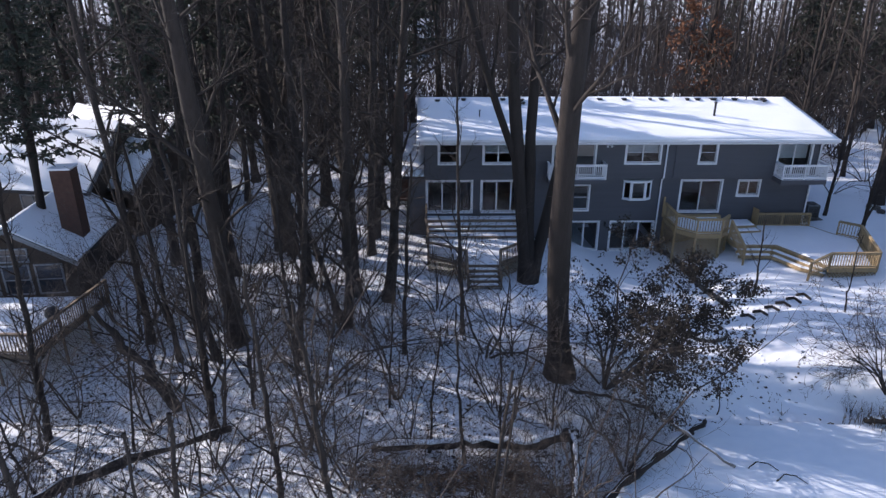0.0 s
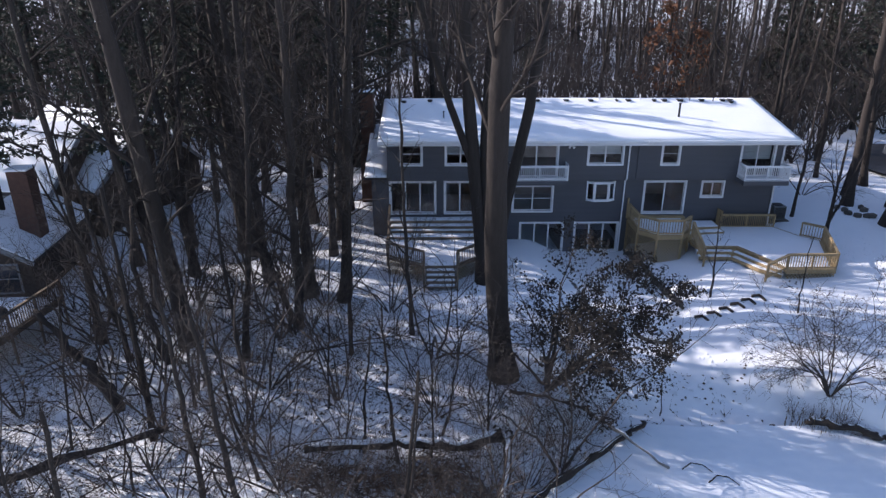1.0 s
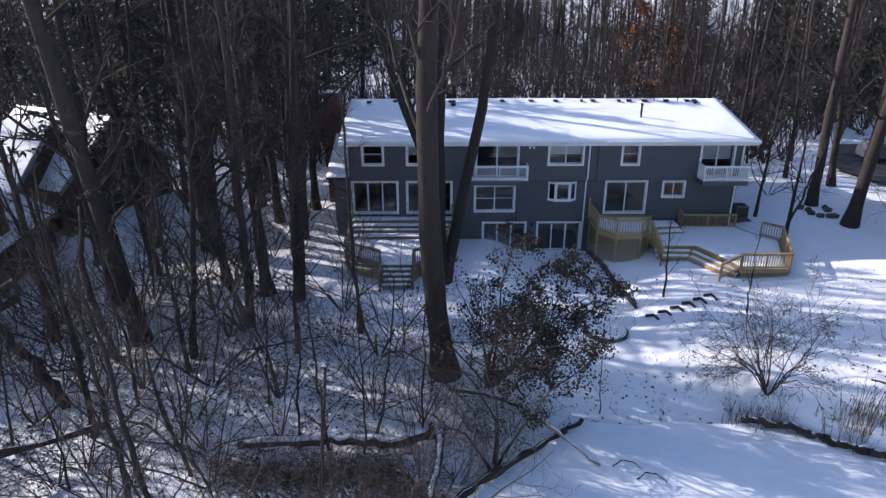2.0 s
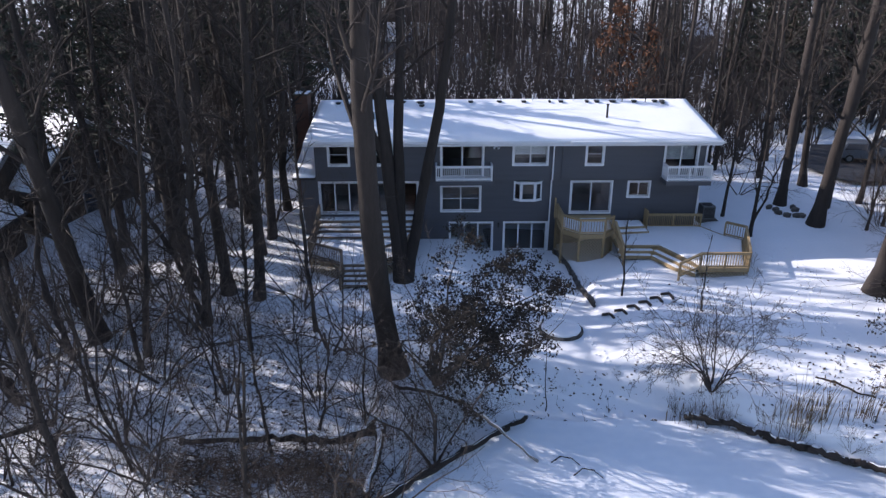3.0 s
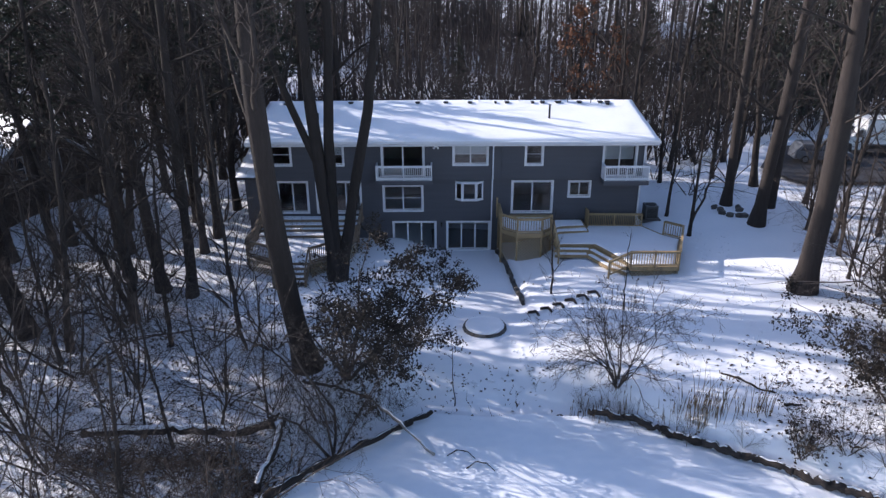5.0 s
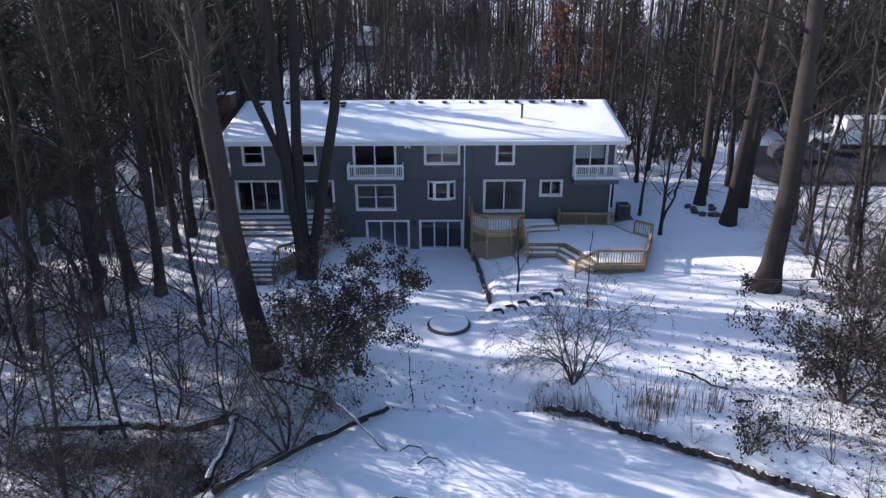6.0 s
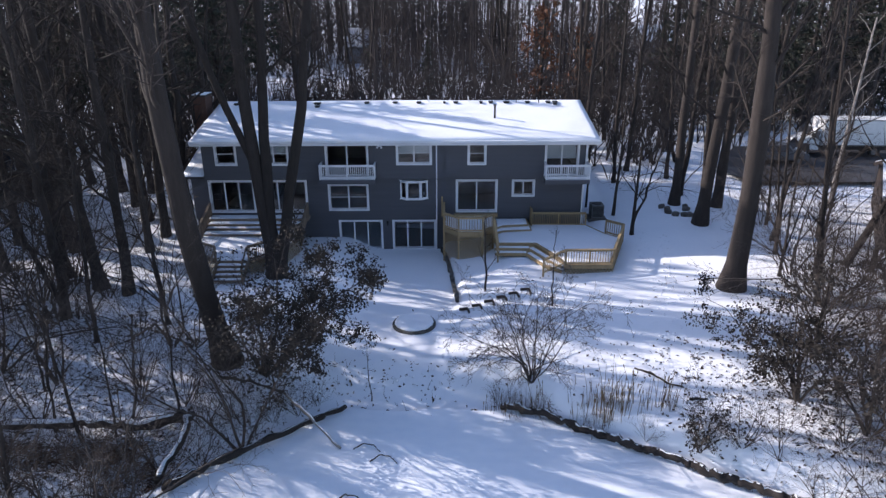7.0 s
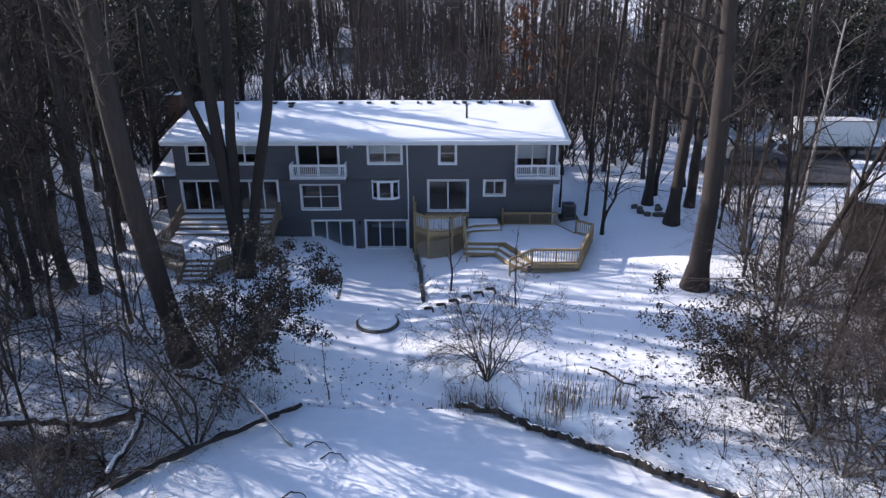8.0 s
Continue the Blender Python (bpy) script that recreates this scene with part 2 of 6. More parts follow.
def wall_front(name, x0, x1, z0, z1, y, holes, thick=0.2):
    """A wall in the xz plane with its outer face at y, cut by holes (x0, z0, x1, z1)."""
    bm = bmesh.new()
    xs = sorted({x0, x1, *[h[0] for h in holes], *[h[2] for h in holes]})
    zs = sorted({z0, z1, *[h[1] for h in holes], *[h[3] for h in holes]})
    for xa, xb in zip(xs, xs[1:]):
        run = None
        for za, zb in zip(zs, zs[1:]):
            cx, cz = (xa + xb) / 2, (za + zb) / 2
            if any(h[0] < cx < h[2] and h[1] < cz < h[3] for h in holes):
                if run is not None:
                    box(bm, xa, y, run, xb, y + thick, za)
                run = None
            elif run is None:
                run = za
        if run is not None:
            box(bm, xa, y, run, xb, y + thick, z1)
    bmesh.ops.remove_doubles(bm, verts=bm.verts[:], dist=0.0005)
    return part(name, bm, SIDING, house)


# (x0, z0, x1, z1, panes across, double-hung)
UPPER_HOLES = [(1.26, 5.86, 2.45, 7.13, 1, True), (4.03, 5.86, 5.78, 7.13, 2, True), (8.35, 5.05, 10.90, 7.18, 2, False),
               (12.90, 5.86, 14.97, 7.13, 2, True), (17.48, 5.86, 18.46, 7.13, 1, True), (22.42, 5.05, 24.40, 7.18, 2, False)]
MAIN_HOLES = [(0.50, 2.60, 3.28, 4.58, 3, False), (3.98, 2.60, 6.74, 4.58, 3, False), (8.34, 2.70, 10.78, 4.31, 2, True),
              (13.05, 3.52, 14.72, 4.52, 0, False), (16.74, 2.56, 19.26, 4.57, 2, False), (20.42, 3.63, 21.70, 4.55, 2, False)]
BASE_HOLES = [(8.90, -0.12, 11.62, 1.78, 3, False), (12.48, -0.12, 15.22, 1.78, 3, False)]


def window(name, hole, y, trim=0.12):
    """A window or glazed door of the house: trim boards, sash rails, panes of glass."""
    x0, z0, x1, z1, n, hung = hole
    bm = bmesh.new()
    for a in ((x0 - trim, z0 - trim, x0, z1 + trim), (x1, z0 - trim, x1 + trim, z1 + trim), (x0, z1, x1, z1 + trim)):
        box(bm, a[0], y - 0.03, a[1], a[2], y + 0.10, a[3])
    w = part(name, bm, TRIM, house, "white-trimmed dark window" if z0 > 2.62 else "white-framed glass sliding door")
    boxpart("sill", TRIM, w, x0, y - 0.05, z0 - trim, x1, y + 0.10, z0)
    n = max(n, 1)
    for i in range(n):
        a, b = x0 + (x1 - x0) * i / n, x0 + (x1 - x0) * (i + 1) / n
        bm = bmesh.new()
        t = 0.045
        depth = y + 0.05 + 0.03 * (i % 2)
        box(bm, a, depth, z0, a + t, depth + 0.04, z1), box(bm, b - t, depth, z0, b, depth + 0.04, z1)
        box(bm, a + t, depth, z0, b - t, depth + 0.04, z0 + t * 1.4), box(bm, a + t, depth, z1 - t, b - t, depth + 0.04, z1)
        if hung:
            zm = (z0 + z1) / 2
            box(bm, a + t, depth - 0.005, zm - 0.02, b - t, depth + 0.045, zm + 0.02)
        part("sash", bm, TRIM, w)
        boxpart("pane", GLASS, w, a + t, depth + 0.015, z0 + t, b - t, depth + 0.022, z1 - t)
    return w


wall_front("upper_wall", HX0, 15.95, 4.88, 7.45, UPPER, UPPER_HOLES[:4], 0.25)
wall_front("upper_wall", 15.95, HX1, 4.88, 7.45, UPPER - 0.08, UPPER_HOLES[4:], 0.25)
wall_front("main_wall", HX0 - 1.03, HX1, 2.05, 4.88, FRONT, [h for h in MAIN_HOLES], 0.25)
wall_front("base_wall", HX0, HX1, -0.6, 2.05, BASE, BASE_HOLES, 0.25)
for i, h in enumerate(UPPER_HOLES):
    window("window" if h[5] else "balcony_door", h, UPPER - (0.08 if i > 3 else 0))
for i, h in enumerate(MAIN_HOLES):
    if i != 3:
        window("sliding_door" if h[1] < 2.62 else "window", h, FRONT)
for h in BASE_HOLES:
    window("sliding_door", h, BASE, 0.11)

# the bowed kitchen window: three angled lights under a small sill
bm = bmesh.new()
BOW = [(12.94, 42.0), (13.38, 41.66), (14.38, 41.66), (14.83, 42.0)]
prism(bm, BOW, 3.38, 3.42)
bay = part("bow_window", bm, TRIM, house, "white bowed three-light window")
bm = bmesh.new()
prism(bm, BOW, 4.62, 4.67)
part("head", bm, TRIM, bay)
bx = [(13.00, 42.0), (13.42, 41.72), (14.34, 41.72), (14.77, 42.0)]
for (ax, ay), (bx1, by1) in zip(bx, bx[1:]):
    for z in (3.47, 4.57):
        beampart("sash_rail", TRIM, bay, (ax, ay, z), (bx1, by1, z), 0.07, 0.10)
    ux, uy = (bx1 - ax) * 0.06, (by1 - ay) * 0.06
    beampart("mullion", TRIM, bay, (ax + ux, ay + uy, 3.47), (ax + ux, ay + uy, 4.57), 0.09, 0.06)
    beampart("mullion", TRIM, bay, (bx1 - ux, by1 - uy, 3.47), (bx1 - ux, by1 - uy, 4.57), 0.09, 0.06)
    beampart("pane", GLASS, bay, (ax, ay + 0.02, 4.02), (bx1, by1 + 0.02, 4.02), 0.008, 1.02)
# the other walls, floors and rooms
for nm, a in (("side_wall", (HX1 - 0.25, FRONT + 0.252, -0.6, HX1, HBACK, 7.45)), ("side_wall", (HX0, FRONT + 0.252, -0.6, HX0 + 0.25, HBACK, 7.45)),
              ("rear_wall", (HX0 + 0.25, HBACK - 0.25, -0.6, HX1 - 0.25, HBACK, 7.45))):
    boxpart(nm, SIDING, house, *a)
for z, y in ((-0.35, BASE), (2.12, FRONT), (4.82, FRONT)):
    boxpart("room_floor", ROOM, house, HX0 + 0.26, y + 0.26, z, HX1 - 0.26, HBACK - 0.26, z + 0.16)
boxpart("room_wall", ROOM, house, HX0 + 0.3, 47.0, -0.15, HX1 - 0.3, 47.1, 7.3)
for x in (3.3, 7.4, 12.2, 15.9, 19.9):
    boxpart("room_wall", ROOM, house, x, FRONT + 0.3, -0.15, x + 0.1, 46.98, 7.3)
boxpart("ceiling_board", ROOM, house, HX0 + 0.26, FRONT + 0.26, 7.32, HX1 - 0.26, HBACK - 0.26, 7.40)
# white boards added behind the upper half of some windows, standing for reflected sky
for h in UPPER_HOLES[1::2]:
    boxpart("reflection_board", TRIM, house, h[0] + 0.05, UPPER + 0.27, (h[1] + h[3]) / 2 - 0.05, h[2] - 0.05, UPPER + 0.29, h[3])
boxpart("soffit_board", SIDING, house, HX0, UPPER + 0.001, 4.80, HX1, FRONT - 0.002, 4.878)
boxpart("corner_board", TRIM, house, HX1 - 0.02, UPPER - 0.11, 4.9, HX1 + 0.05, UPPER + 0.03, 7.4)

# roof: a low gable along x, gutter boards at the eave, a slab of snow on top
EAVE_Y, EAVE_Z, RIDGE_Y, RIDGE_Z = 41.15, 7.42, 48.35, 8.80
RX0, RX1 = -0.18, 25.70


def roof_z(y):
    return EAVE_Z + (RIDGE_Z - EAVE_Z) * (1 - abs(y - RIDGE_Y) / (RIDGE_Y - EAVE_Y))


bm = bmesh.new()
back = 2 * RIDGE_Y - EAVE_Y
ring = [(EAVE_Y, EAVE_Z - 0.16), (RIDGE_Y, RIDGE_Z - 0.18), (back, EAVE_Z - 0.16), (back, EAVE_Z), (RIDGE_Y, RIDGE_Z), (EAVE_Y, EAVE_Z)]
lo, hi = [bm.verts.new((RX0, y, z)) for y, z in ring], [bm.verts.new((RX1, y, z)) for y, z in ring]
bm.faces.new(lo), bm.faces.new(hi[::-1])
for i in range(6):
    j = (i + 1) % 6
    bm.faces.new((lo[i], hi[i], hi[j], lo[j]))
roof = part("roof", bm, SHINGLE, house, "snow-covered low gable roof")
for x in (HX0, HX1 - 0.2):
    bm = bmesh.new()
    a = [bm.verts.new((x, y, z)) for y, z in ((FRONT + 0.3, 7.3), (RIDGE_Y, RIDGE_Z - 0.2), (HBACK, 7.3))]
    b = [bm.verts.new((x + 0.2, y, z)) for y, z in ((FRONT + 0.3, 7.3), (RIDGE_Y, RIDGE_Z - 0.2), (HBACK, 7.3))]
    bm.faces.new(a), bm.faces.new(b[::-1])
    for i in range(3):
        j = (i + 1) % 3
        bm.faces.new((a[i], b[i], b[j], a[j]))
    part("gable_wall", bm, SIDING, house)
rng = np.random.default_rng(4)


def snow_slab(name, x0, x1, y0, y1, fz, thick, parent, step=0.35):
    """A closed blanket of snow over fz(y), thinner and wavy at its rim."""
    xs, ys = np.linspace(x0, x1, max(3, int((x1 - x0) / step))), np.linspace(y0, y1, max(3, int((y1 - y0) / step)))
    bm = bmesh.new()
    top, low = {}, {}
    for i, x in enumerate(xs):
        for j, y in enumerate(ys):
            e = min(x - x0, x1 - x, y - y0, y1 - y)
            t = thick * (0.45 + 0.55 * min(1, e / 0.35)) * (1 + 0.22 * float(waves(x * 1.3, y * 1.6, 2)))
            ox = 0.03 * float(waves(x * 3, y * 3, 1)) if 0 < j < len(ys) - 1 else 0
            oy = 0.05 * float(waves(x * 2.4, 0, 4)) if j in (0, len(ys) - 1) else 0
            top[i, j] = bm.verts.new((x + ox, y + oy, fz(y) + t))
            low[i, j] = bm.verts.new((x + ox, y + oy, fz(y) + 0.004))
    for i in range(len(xs) - 1):
        for j in range(len(ys) - 1):
            bm.faces.new((top[i, j], top[i + 1, j], top[i + 1, j + 1], top[i, j + 1]))
    m, n = len(xs) - 1, len(ys) - 1
    for i in range(m):
        for j in (0, n):
            bm.faces.new((low[i, j], low[i + 1, j], top[i + 1, j], top[i, j]))
    for j in range(n):
        for i in (0, m):
            bm.faces.new((low[i, j], low[i, j + 1], top[i, j + 1], top[i, j]))
    loose = [v for v in bm.verts if not v.link_faces]
    bmesh.ops.delete(bm, geom=loose, context="VERTS")
    return part(name, bm, SNOW, parent, "", smooth=True)


snow_slab("roof_snow", RX0 + 0.03, RX1 - 0.03, EAVE_Y - 0.02, RIDGE_Y + 0.1, roof_z, 0.12, house)
snow_slab("roof_snow", RX0 + 0.03, RX1 - 0.03, RIDGE_Y + 0.1, back, roof_z, 0.12, house, 1.0)
for x0, x1, dy in ((RX0, 16.3, 0.0), (16.3, RX1, -0.10)):
    bm = bmesh.new()
    ring = [(EAVE_Y - 0.13 + dy, EAVE_Z - 0.10), (EAVE_Y - 0.11 + dy, EAVE_Z + 0.02), (EAVE_Y - 0.002, EAVE_Z + 0.02), (EAVE_Y - 0.002, EAVE_Z - 0.17), (EAVE_Y - 0.08 + dy, EAVE_Z - 0.17)]
    a, b = [bm.verts.new((x0, y, z)) for y, z in ring], [bm.verts.new((x1, y, z)) for y, z in ring]
    bm.faces.new(a), bm.faces.new(b[::-1])
    for i in range(5):
        j = (i + 1) % 5
        bm.faces.new((a[i], b[i], b[j], a[j]))
    part("gutter", bm, GUTTER, house, "white rain gutter")
boxpart("eave_board", GUTTER, house, RX0, EAVE_Y, EAVE_Z - 0.30, RX1, UPPER - 0.09, EAVE_Z - 0.17)
for pts in (((15.38, 41.10, 7.3), (15.38, 41.62, 6.95), (15.38, 41.64, 4.9), (15.38, 41.93, 4.7), (15.34, 41.93, -0.1)),
            ((24.95, 41.05, 7.3), (24.95, 41.55, 6.95), (24.95, 41.56, 4.9), (24.95, 41.93, 4.7), (24.95, 41.93, 1.6))):
    bm = bmesh.new()
    for p, q in zip(pts, pts[1:]):
        beam(bm, p, q, 0.08, 0.08, (0, 1, 0.2))
    part("downspout", bm, GUTTER, house, "white downspout")

# vents and pipes on the roof
# the largest one, at x 6.9, stands in for a dark branch on the ridge
for x, y, s in ((1.2, 47.4, 1), (3.0, 47.6, 1), (5.7, 47.6, 1), (6.9, 47.5, 1.5), (7.0, 46.9, 1), (10.4, 47.6, 1), (12.4, 47.6, 1), (14.1, 47.6, 1), (15.9, 47.6, 0.5), (16.7, 47.6, 1),
                (18.5, 47.6, 0.7), (19.2, 47.6, 1), (20.3, 47.6, 1.3), (21.8, 47.6, 1), (23.25, 47.6, 1), (23.75, 47.6, 1), (23.7, 47.25, 0.8)):
    bm = bmesh.new()
    z, a = roof_z(y) + 0.05, 0.19 * s
    box(bm, x - a * 0.7, y - 0.12, z - 0.1, x + a * 0.7, y + 0.12, z + 0.13)
    v0 = len(bm.verts)
    box(bm, x - a, y - 0.20, z + 0.13, x + a, y + 0.18, z + 0.19)
    bm.verts.ensure_lookup_table()
    for v in bm.verts[v0 + 4:]:
        v.co.x = x + (v.co.x - x) * 0.75
    part("roof_vent", bm, DARKMETAL, house, "black roof vent poking out of snow")
for x, y, h, r, m in ((19.28, 44.7, 0.95, 0.07, DARKMETAL), (3.9, 44.6, 0.5, 0.04, DARKMETAL), (14.75, 47.9, 0.45, 0.045, TRIM), (17.6, 47.9, 0.40, 0.04, TRIM), (21.0, 47.7, 0.40, 0.03, DARKMETAL), (22.6, 47.6, 0.3, 0.03, DARKMETAL)):
    bm = bmesh.new()
    z = roof_z(y)
    cyl(bm, (x, y, z - 0.05), (x, y, z + h), r, r, 10)
    cyl(bm, (x, y, z + h), (x, y, z + h + 0.06), r * 1.5, r * 1.5, 10)
    cyl(bm, (x, y, z + 0.05), (x, y, z + 0.14), r * 2.2, r * 1.1, 10)
    part("vent_pipe", bm, m, house)

# low side roof and chimney at the end of the house
bm = bmesh.new()
lo = [bm.verts.new(p) for p in ((-1.15, 41.55, 4.90), (HX0 - 0.005, 41.55, 4.90), (HX0 - 0.005, 48.5, 6.9), (-1.15, 48.5, 6.9))]
hi = [bm.verts.new(p) for p in ((-1.15, 41.55, 5.05), (HX0 - 0.005, 41.55, 5.05), (HX0 - 0.005, 48.5, 7.05), (-1.15, 48.5, 7.05))]
bm.faces.new(lo[::-1]), bm.faces.new(hi)
for i in range(4):
    j = (i + 1) % 4
    bm.faces.new((lo[i], lo[j], hi[j], hi[i]))
part("side_roof", bm, SHINGLE, house)
snow_slab("side_roof_snow", -1.13, HX0 - 0.03, 41.57, 48.4, lambda y: 5.05 + (y - 41.55) * 0.288, 0.07, house)
boxpart("side_wall", SIDING, house, -0.70, FRONT + 0.252, 0.3, HX0 - 0.003, 48.4, 4.88)
chimney = thing("chimney", (-1.1, 47.6, 0), "tall dark brick chimney at the house end", "chimney")
bm = bmesh.new()
box(bm, -1.9, 47.0, 0.2, -0.75, 48.6, 6.0)
box(bm, -1.75, 47.1, 6.0, -0.9, 48.4, 9.35)
part("shaft", bm, BRICK, chimney)
boxpart("cap", STONE, chimney, -1.83, 47.02, 9.35, -0.82, 48.48, 9.47)
snow_slab("cap_snow", -1.8, -0.85, 47.05, 48.45, lambda y: 9.47, 0.09, chimney, 0.3)
bm = bmesh.new()
cyl(bm, (-1.3, 47.75, 9.47), (-1.3, 47.75, 9.8), 0.14, 0.12, 10)
part("flue", bm, DARKMETAL, chimney)


# ---- railings ----
BALUSTER = {}


def baluster(mat, parent, x, y, z, h, turn=0.0, w=0.04):
    key = (mat.name, round(h, 2), w)
    if key not in BALUSTER:
        bm = bmesh.new()
        box(bm, -w / 2, -w / 2, 0, w / 2, w / 2, round(h, 2))
        BALUSTER[key] = mesh_of("baluster", bm, mat)
    ob = new("baluster", BALUSTER[key])
    ob.matrix_basis = pose(x, y, z, 0, 0, turn)
    return hang(ob, parent)


def railing(parent, mat, p, q, h=0.92, post=0.09, gap=0.13, ends=(True, True), drop=0.0, cap=0.14, low=0.10):
    """A railing along the floor line p to q: posts, rails, upright balusters."""
    p, q = Vector(p), Vector(q)
    d = q - p
    n = max(1, round(d.length / 1.7))
    for i in range(n + 1):
        if (i == 0 and not ends[0]) or (i == n and not ends[1]):
            continue
        c = p + d * (i / n)
        bm = bmesh.new()
        box(bm, -post / 2, -post / 2, -drop, post / 2, post / 2, h - 0.02)
        bm.transform(Matrix.Translation(c) @ Matrix.Rotation(math.atan2(d.y, d.x), 4, "Z"))
        part("post", bm, mat, parent)
    up = Vector((0, 0, 1))
    beampart("top_rail", mat, parent, p + up * h, q + up * h, cap, 0.04)
    beampart("upper_rail", mat, parent, p + up * (h - 0.075), q + up * (h - 0.075), 0.04, 0.09)
    beampart("lower_rail", mat, parent, p + up * low, q + up * low, 0.04, 0.09)
    m = max(2, round(d.length / gap))
    slope = math.degrees(math.atan2(d.y, d.x))
    for i in range(1, m):
        c = p + d * (i / m)
        baluster(mat, parent, c.x, c.y, c.z + low, h - 0.09 - low, slope, 0.036)


# white balconies
def balcony(x0, x1, y_wall, depth, z):
    b = thing("balcony", ((x0 + x1) / 2, y_wall, z), "small balcony with white baluster railing and grey fascia", "balcony", "balconies of the grey house")
    y = y_wall - depth
    boxpart("floor_slab", SIDING, b, x0, y, z - 0.30, x1, y_wall - 0.004, z - 0.02)
    boxpart("balcony_floor", TRIM, b, x0 + 0.02, y + 0.02, z - 0.02, x1 - 0.02, y_wall - 0.004, z)
    railing(b, TRIM, (x0 + 0.05, y + 0.05, z), (x1 - 0.05, y + 0.05, z), 0.92, 0.08, 0.125, cap=0.09)
    for x in (x0 + 0.05, x1 - 0.05):
        railing(b, TRIM, (x, y_wall - 0.05, z), (x, y + 0.05, z), 0.92, 0.08, 0.125, ends=(False, False), cap=0.09)
    return b


balcony(7.95, 11.50, UPPER, 1.0, 5.05)
balcony(22.25, 25.05, UPPER - 0.08, 1.15, 5.05)


# ---- right deck of new lumber ----
def lattice(parent, p, q, z0, z1):
    """Diagonal lattice between two corners, cut at its edges."""
    p, q = Vector(p), Vector(q)
    L, H = (q - p).length, z1 - z0
    ux = (q - p).normalized()
    n = ux.cross(Vector((0, 0, 1)))
    bm = bmesh.new()
    for sgn in (1, -1):
        s = -H
        while s < L + H:
            pts = []
            a0, a1 = (s, s + H) if sgn > 0 else (s + H, s)
            t0, t1 = 0.0, 1.0
            da = a1 - a0
            for lim, keep in ((0, 1), (L, -1)):
                t = (lim - a0) / da
                if (da > 0) == (keep > 0):
                    t0 = max(t0, t)
                else:
                    t1 = min(t1, t)
            if t1 - t0 > 0.05:
                for t in (t0, t1):
                    pts.append(p + ux * (a0 + da * t) + Vector((0, 0, z0 + H * t - p.z)) + n * 0.008 * sgn)
                beam(bm, pts[0], pts[1], 0.008, 0.036, (0, 0, 1))
            s += 0.19
    return part("lattice", bm, LUMBER, parent, "diagonal wooden lattice skirt")


def platform(parent, mat, ring, z, boards=0.14, thick=0.16):
    """A deck floor on a ring of (x, y): rim joist and boards, with snow to be laid on it."""
    bm = bmesh.new()
    prism(bm, ring, z - thick, z)
    return part("deck_floor", bm, mat, parent)


def snow_patch(name, ring, z, thick, parent, inset=0.06, step=0.3):
    """A snow blanket on a convex ring of (x, y) at height z, rounded at the rim."""
    c = Vector((sum(p[0] for p in ring) / len(ring), sum(p[1] for p in ring) / len(ring)))
    bm = bmesh.new()
    rows = []
    edge = []
    for i in range(len(ring)):
        p, q = Vector(ring[i]), Vector(ring[(i + 1) % len(ring)])
        k = max(1, int((q - p).length / step))
        edge += [p + (q - p) * (j / k) for j in range(k)]
    for s, h in ((1.0, 0.0), (0.995, 0.45), (0.97, 0.8), (0.92, 1.0), (0.75, 1.0), (0.5, 1.0), (0.25, 1.0)):
        row = []
        for e in edge:
            r = c + (e - c) * s * (1 - inset / max(0.5, (e - c).length))
            t = thick * h * (1 + 0.25 * float(waves(r.x * 1.7, r.y * 1.7, 3)))
            row.append(bm.verts.new((r.x, r.y, z + 0.004 + t)))
        rows.append(row)
    mid = bm.verts.new((c.x, c.y, z + thick))
    n = len(edge)
    for a, b in zip(rows, rows[1:]):
        for i in range(n):
            j = (i + 1) % n
            bm.faces.new((a[i], a[j], b[j], b[i]))
    for i in range(n):
        bm.faces.new((rows[-1][i], rows[-1][(i + 1) % n], mid))
    return part(name, bm, SNOW, parent, "", smooth=True)


deck = thing("deck", (22, 38, 1.0), "two-level deck of new yellow treated lumber with snow on its floor", "deck")
LAND = [(15.85, 41.95), (15.85, 39.75), (16.75, 38.75), (18.25, 38.75), (18.95, 39.5), (19.2, 41.3), (19.2, 41.95)]
LZ, DZ = 2.2, 1.6
platform(deck, LUMBER, LAND, LZ)
snow_patch("floor_snow", LAND, LZ, 0.06, deck)
boxpart("door_step", LUMBER, deck, 16.5, 41.60, LZ + 0.004, 19.4, 41.94, LZ + 0.17)
for p, q in zip(LAND[:4], LAND[1:5]):
    railing(deck, LUMBER, (*p, LZ), (*q, LZ), 0.95, gap=0.17, drop=0.2)
    bm = bmesh.new()
    beam(bm, (*p, LZ - 0.16), (*q, LZ - 0.16), 0.05, 0.28)
    part("rim_joist", bm, LUMBER, deck)
for p, q in zip(LAND[:4], LAND[1:5]):
    zb = min(gz(*p), gz(*q)) - 0.05
    lattice(deck, (*p, 0), (*q, 0), zb, LZ - 0.28)
for p in LAND[:5]:
    boxpart("support_post", LUMBER, deck, p[0] - 0.06, p[1] + 0.02, gz(*p) - 0.3, p[0] + 0.06, p[1] + 0.14, LZ - 0.17)
beampart("corner_post", LUMBER, deck, (15.72, 41.9, LZ), (15.72, 41.9, LZ + 1.35), 0.10, 0.10)
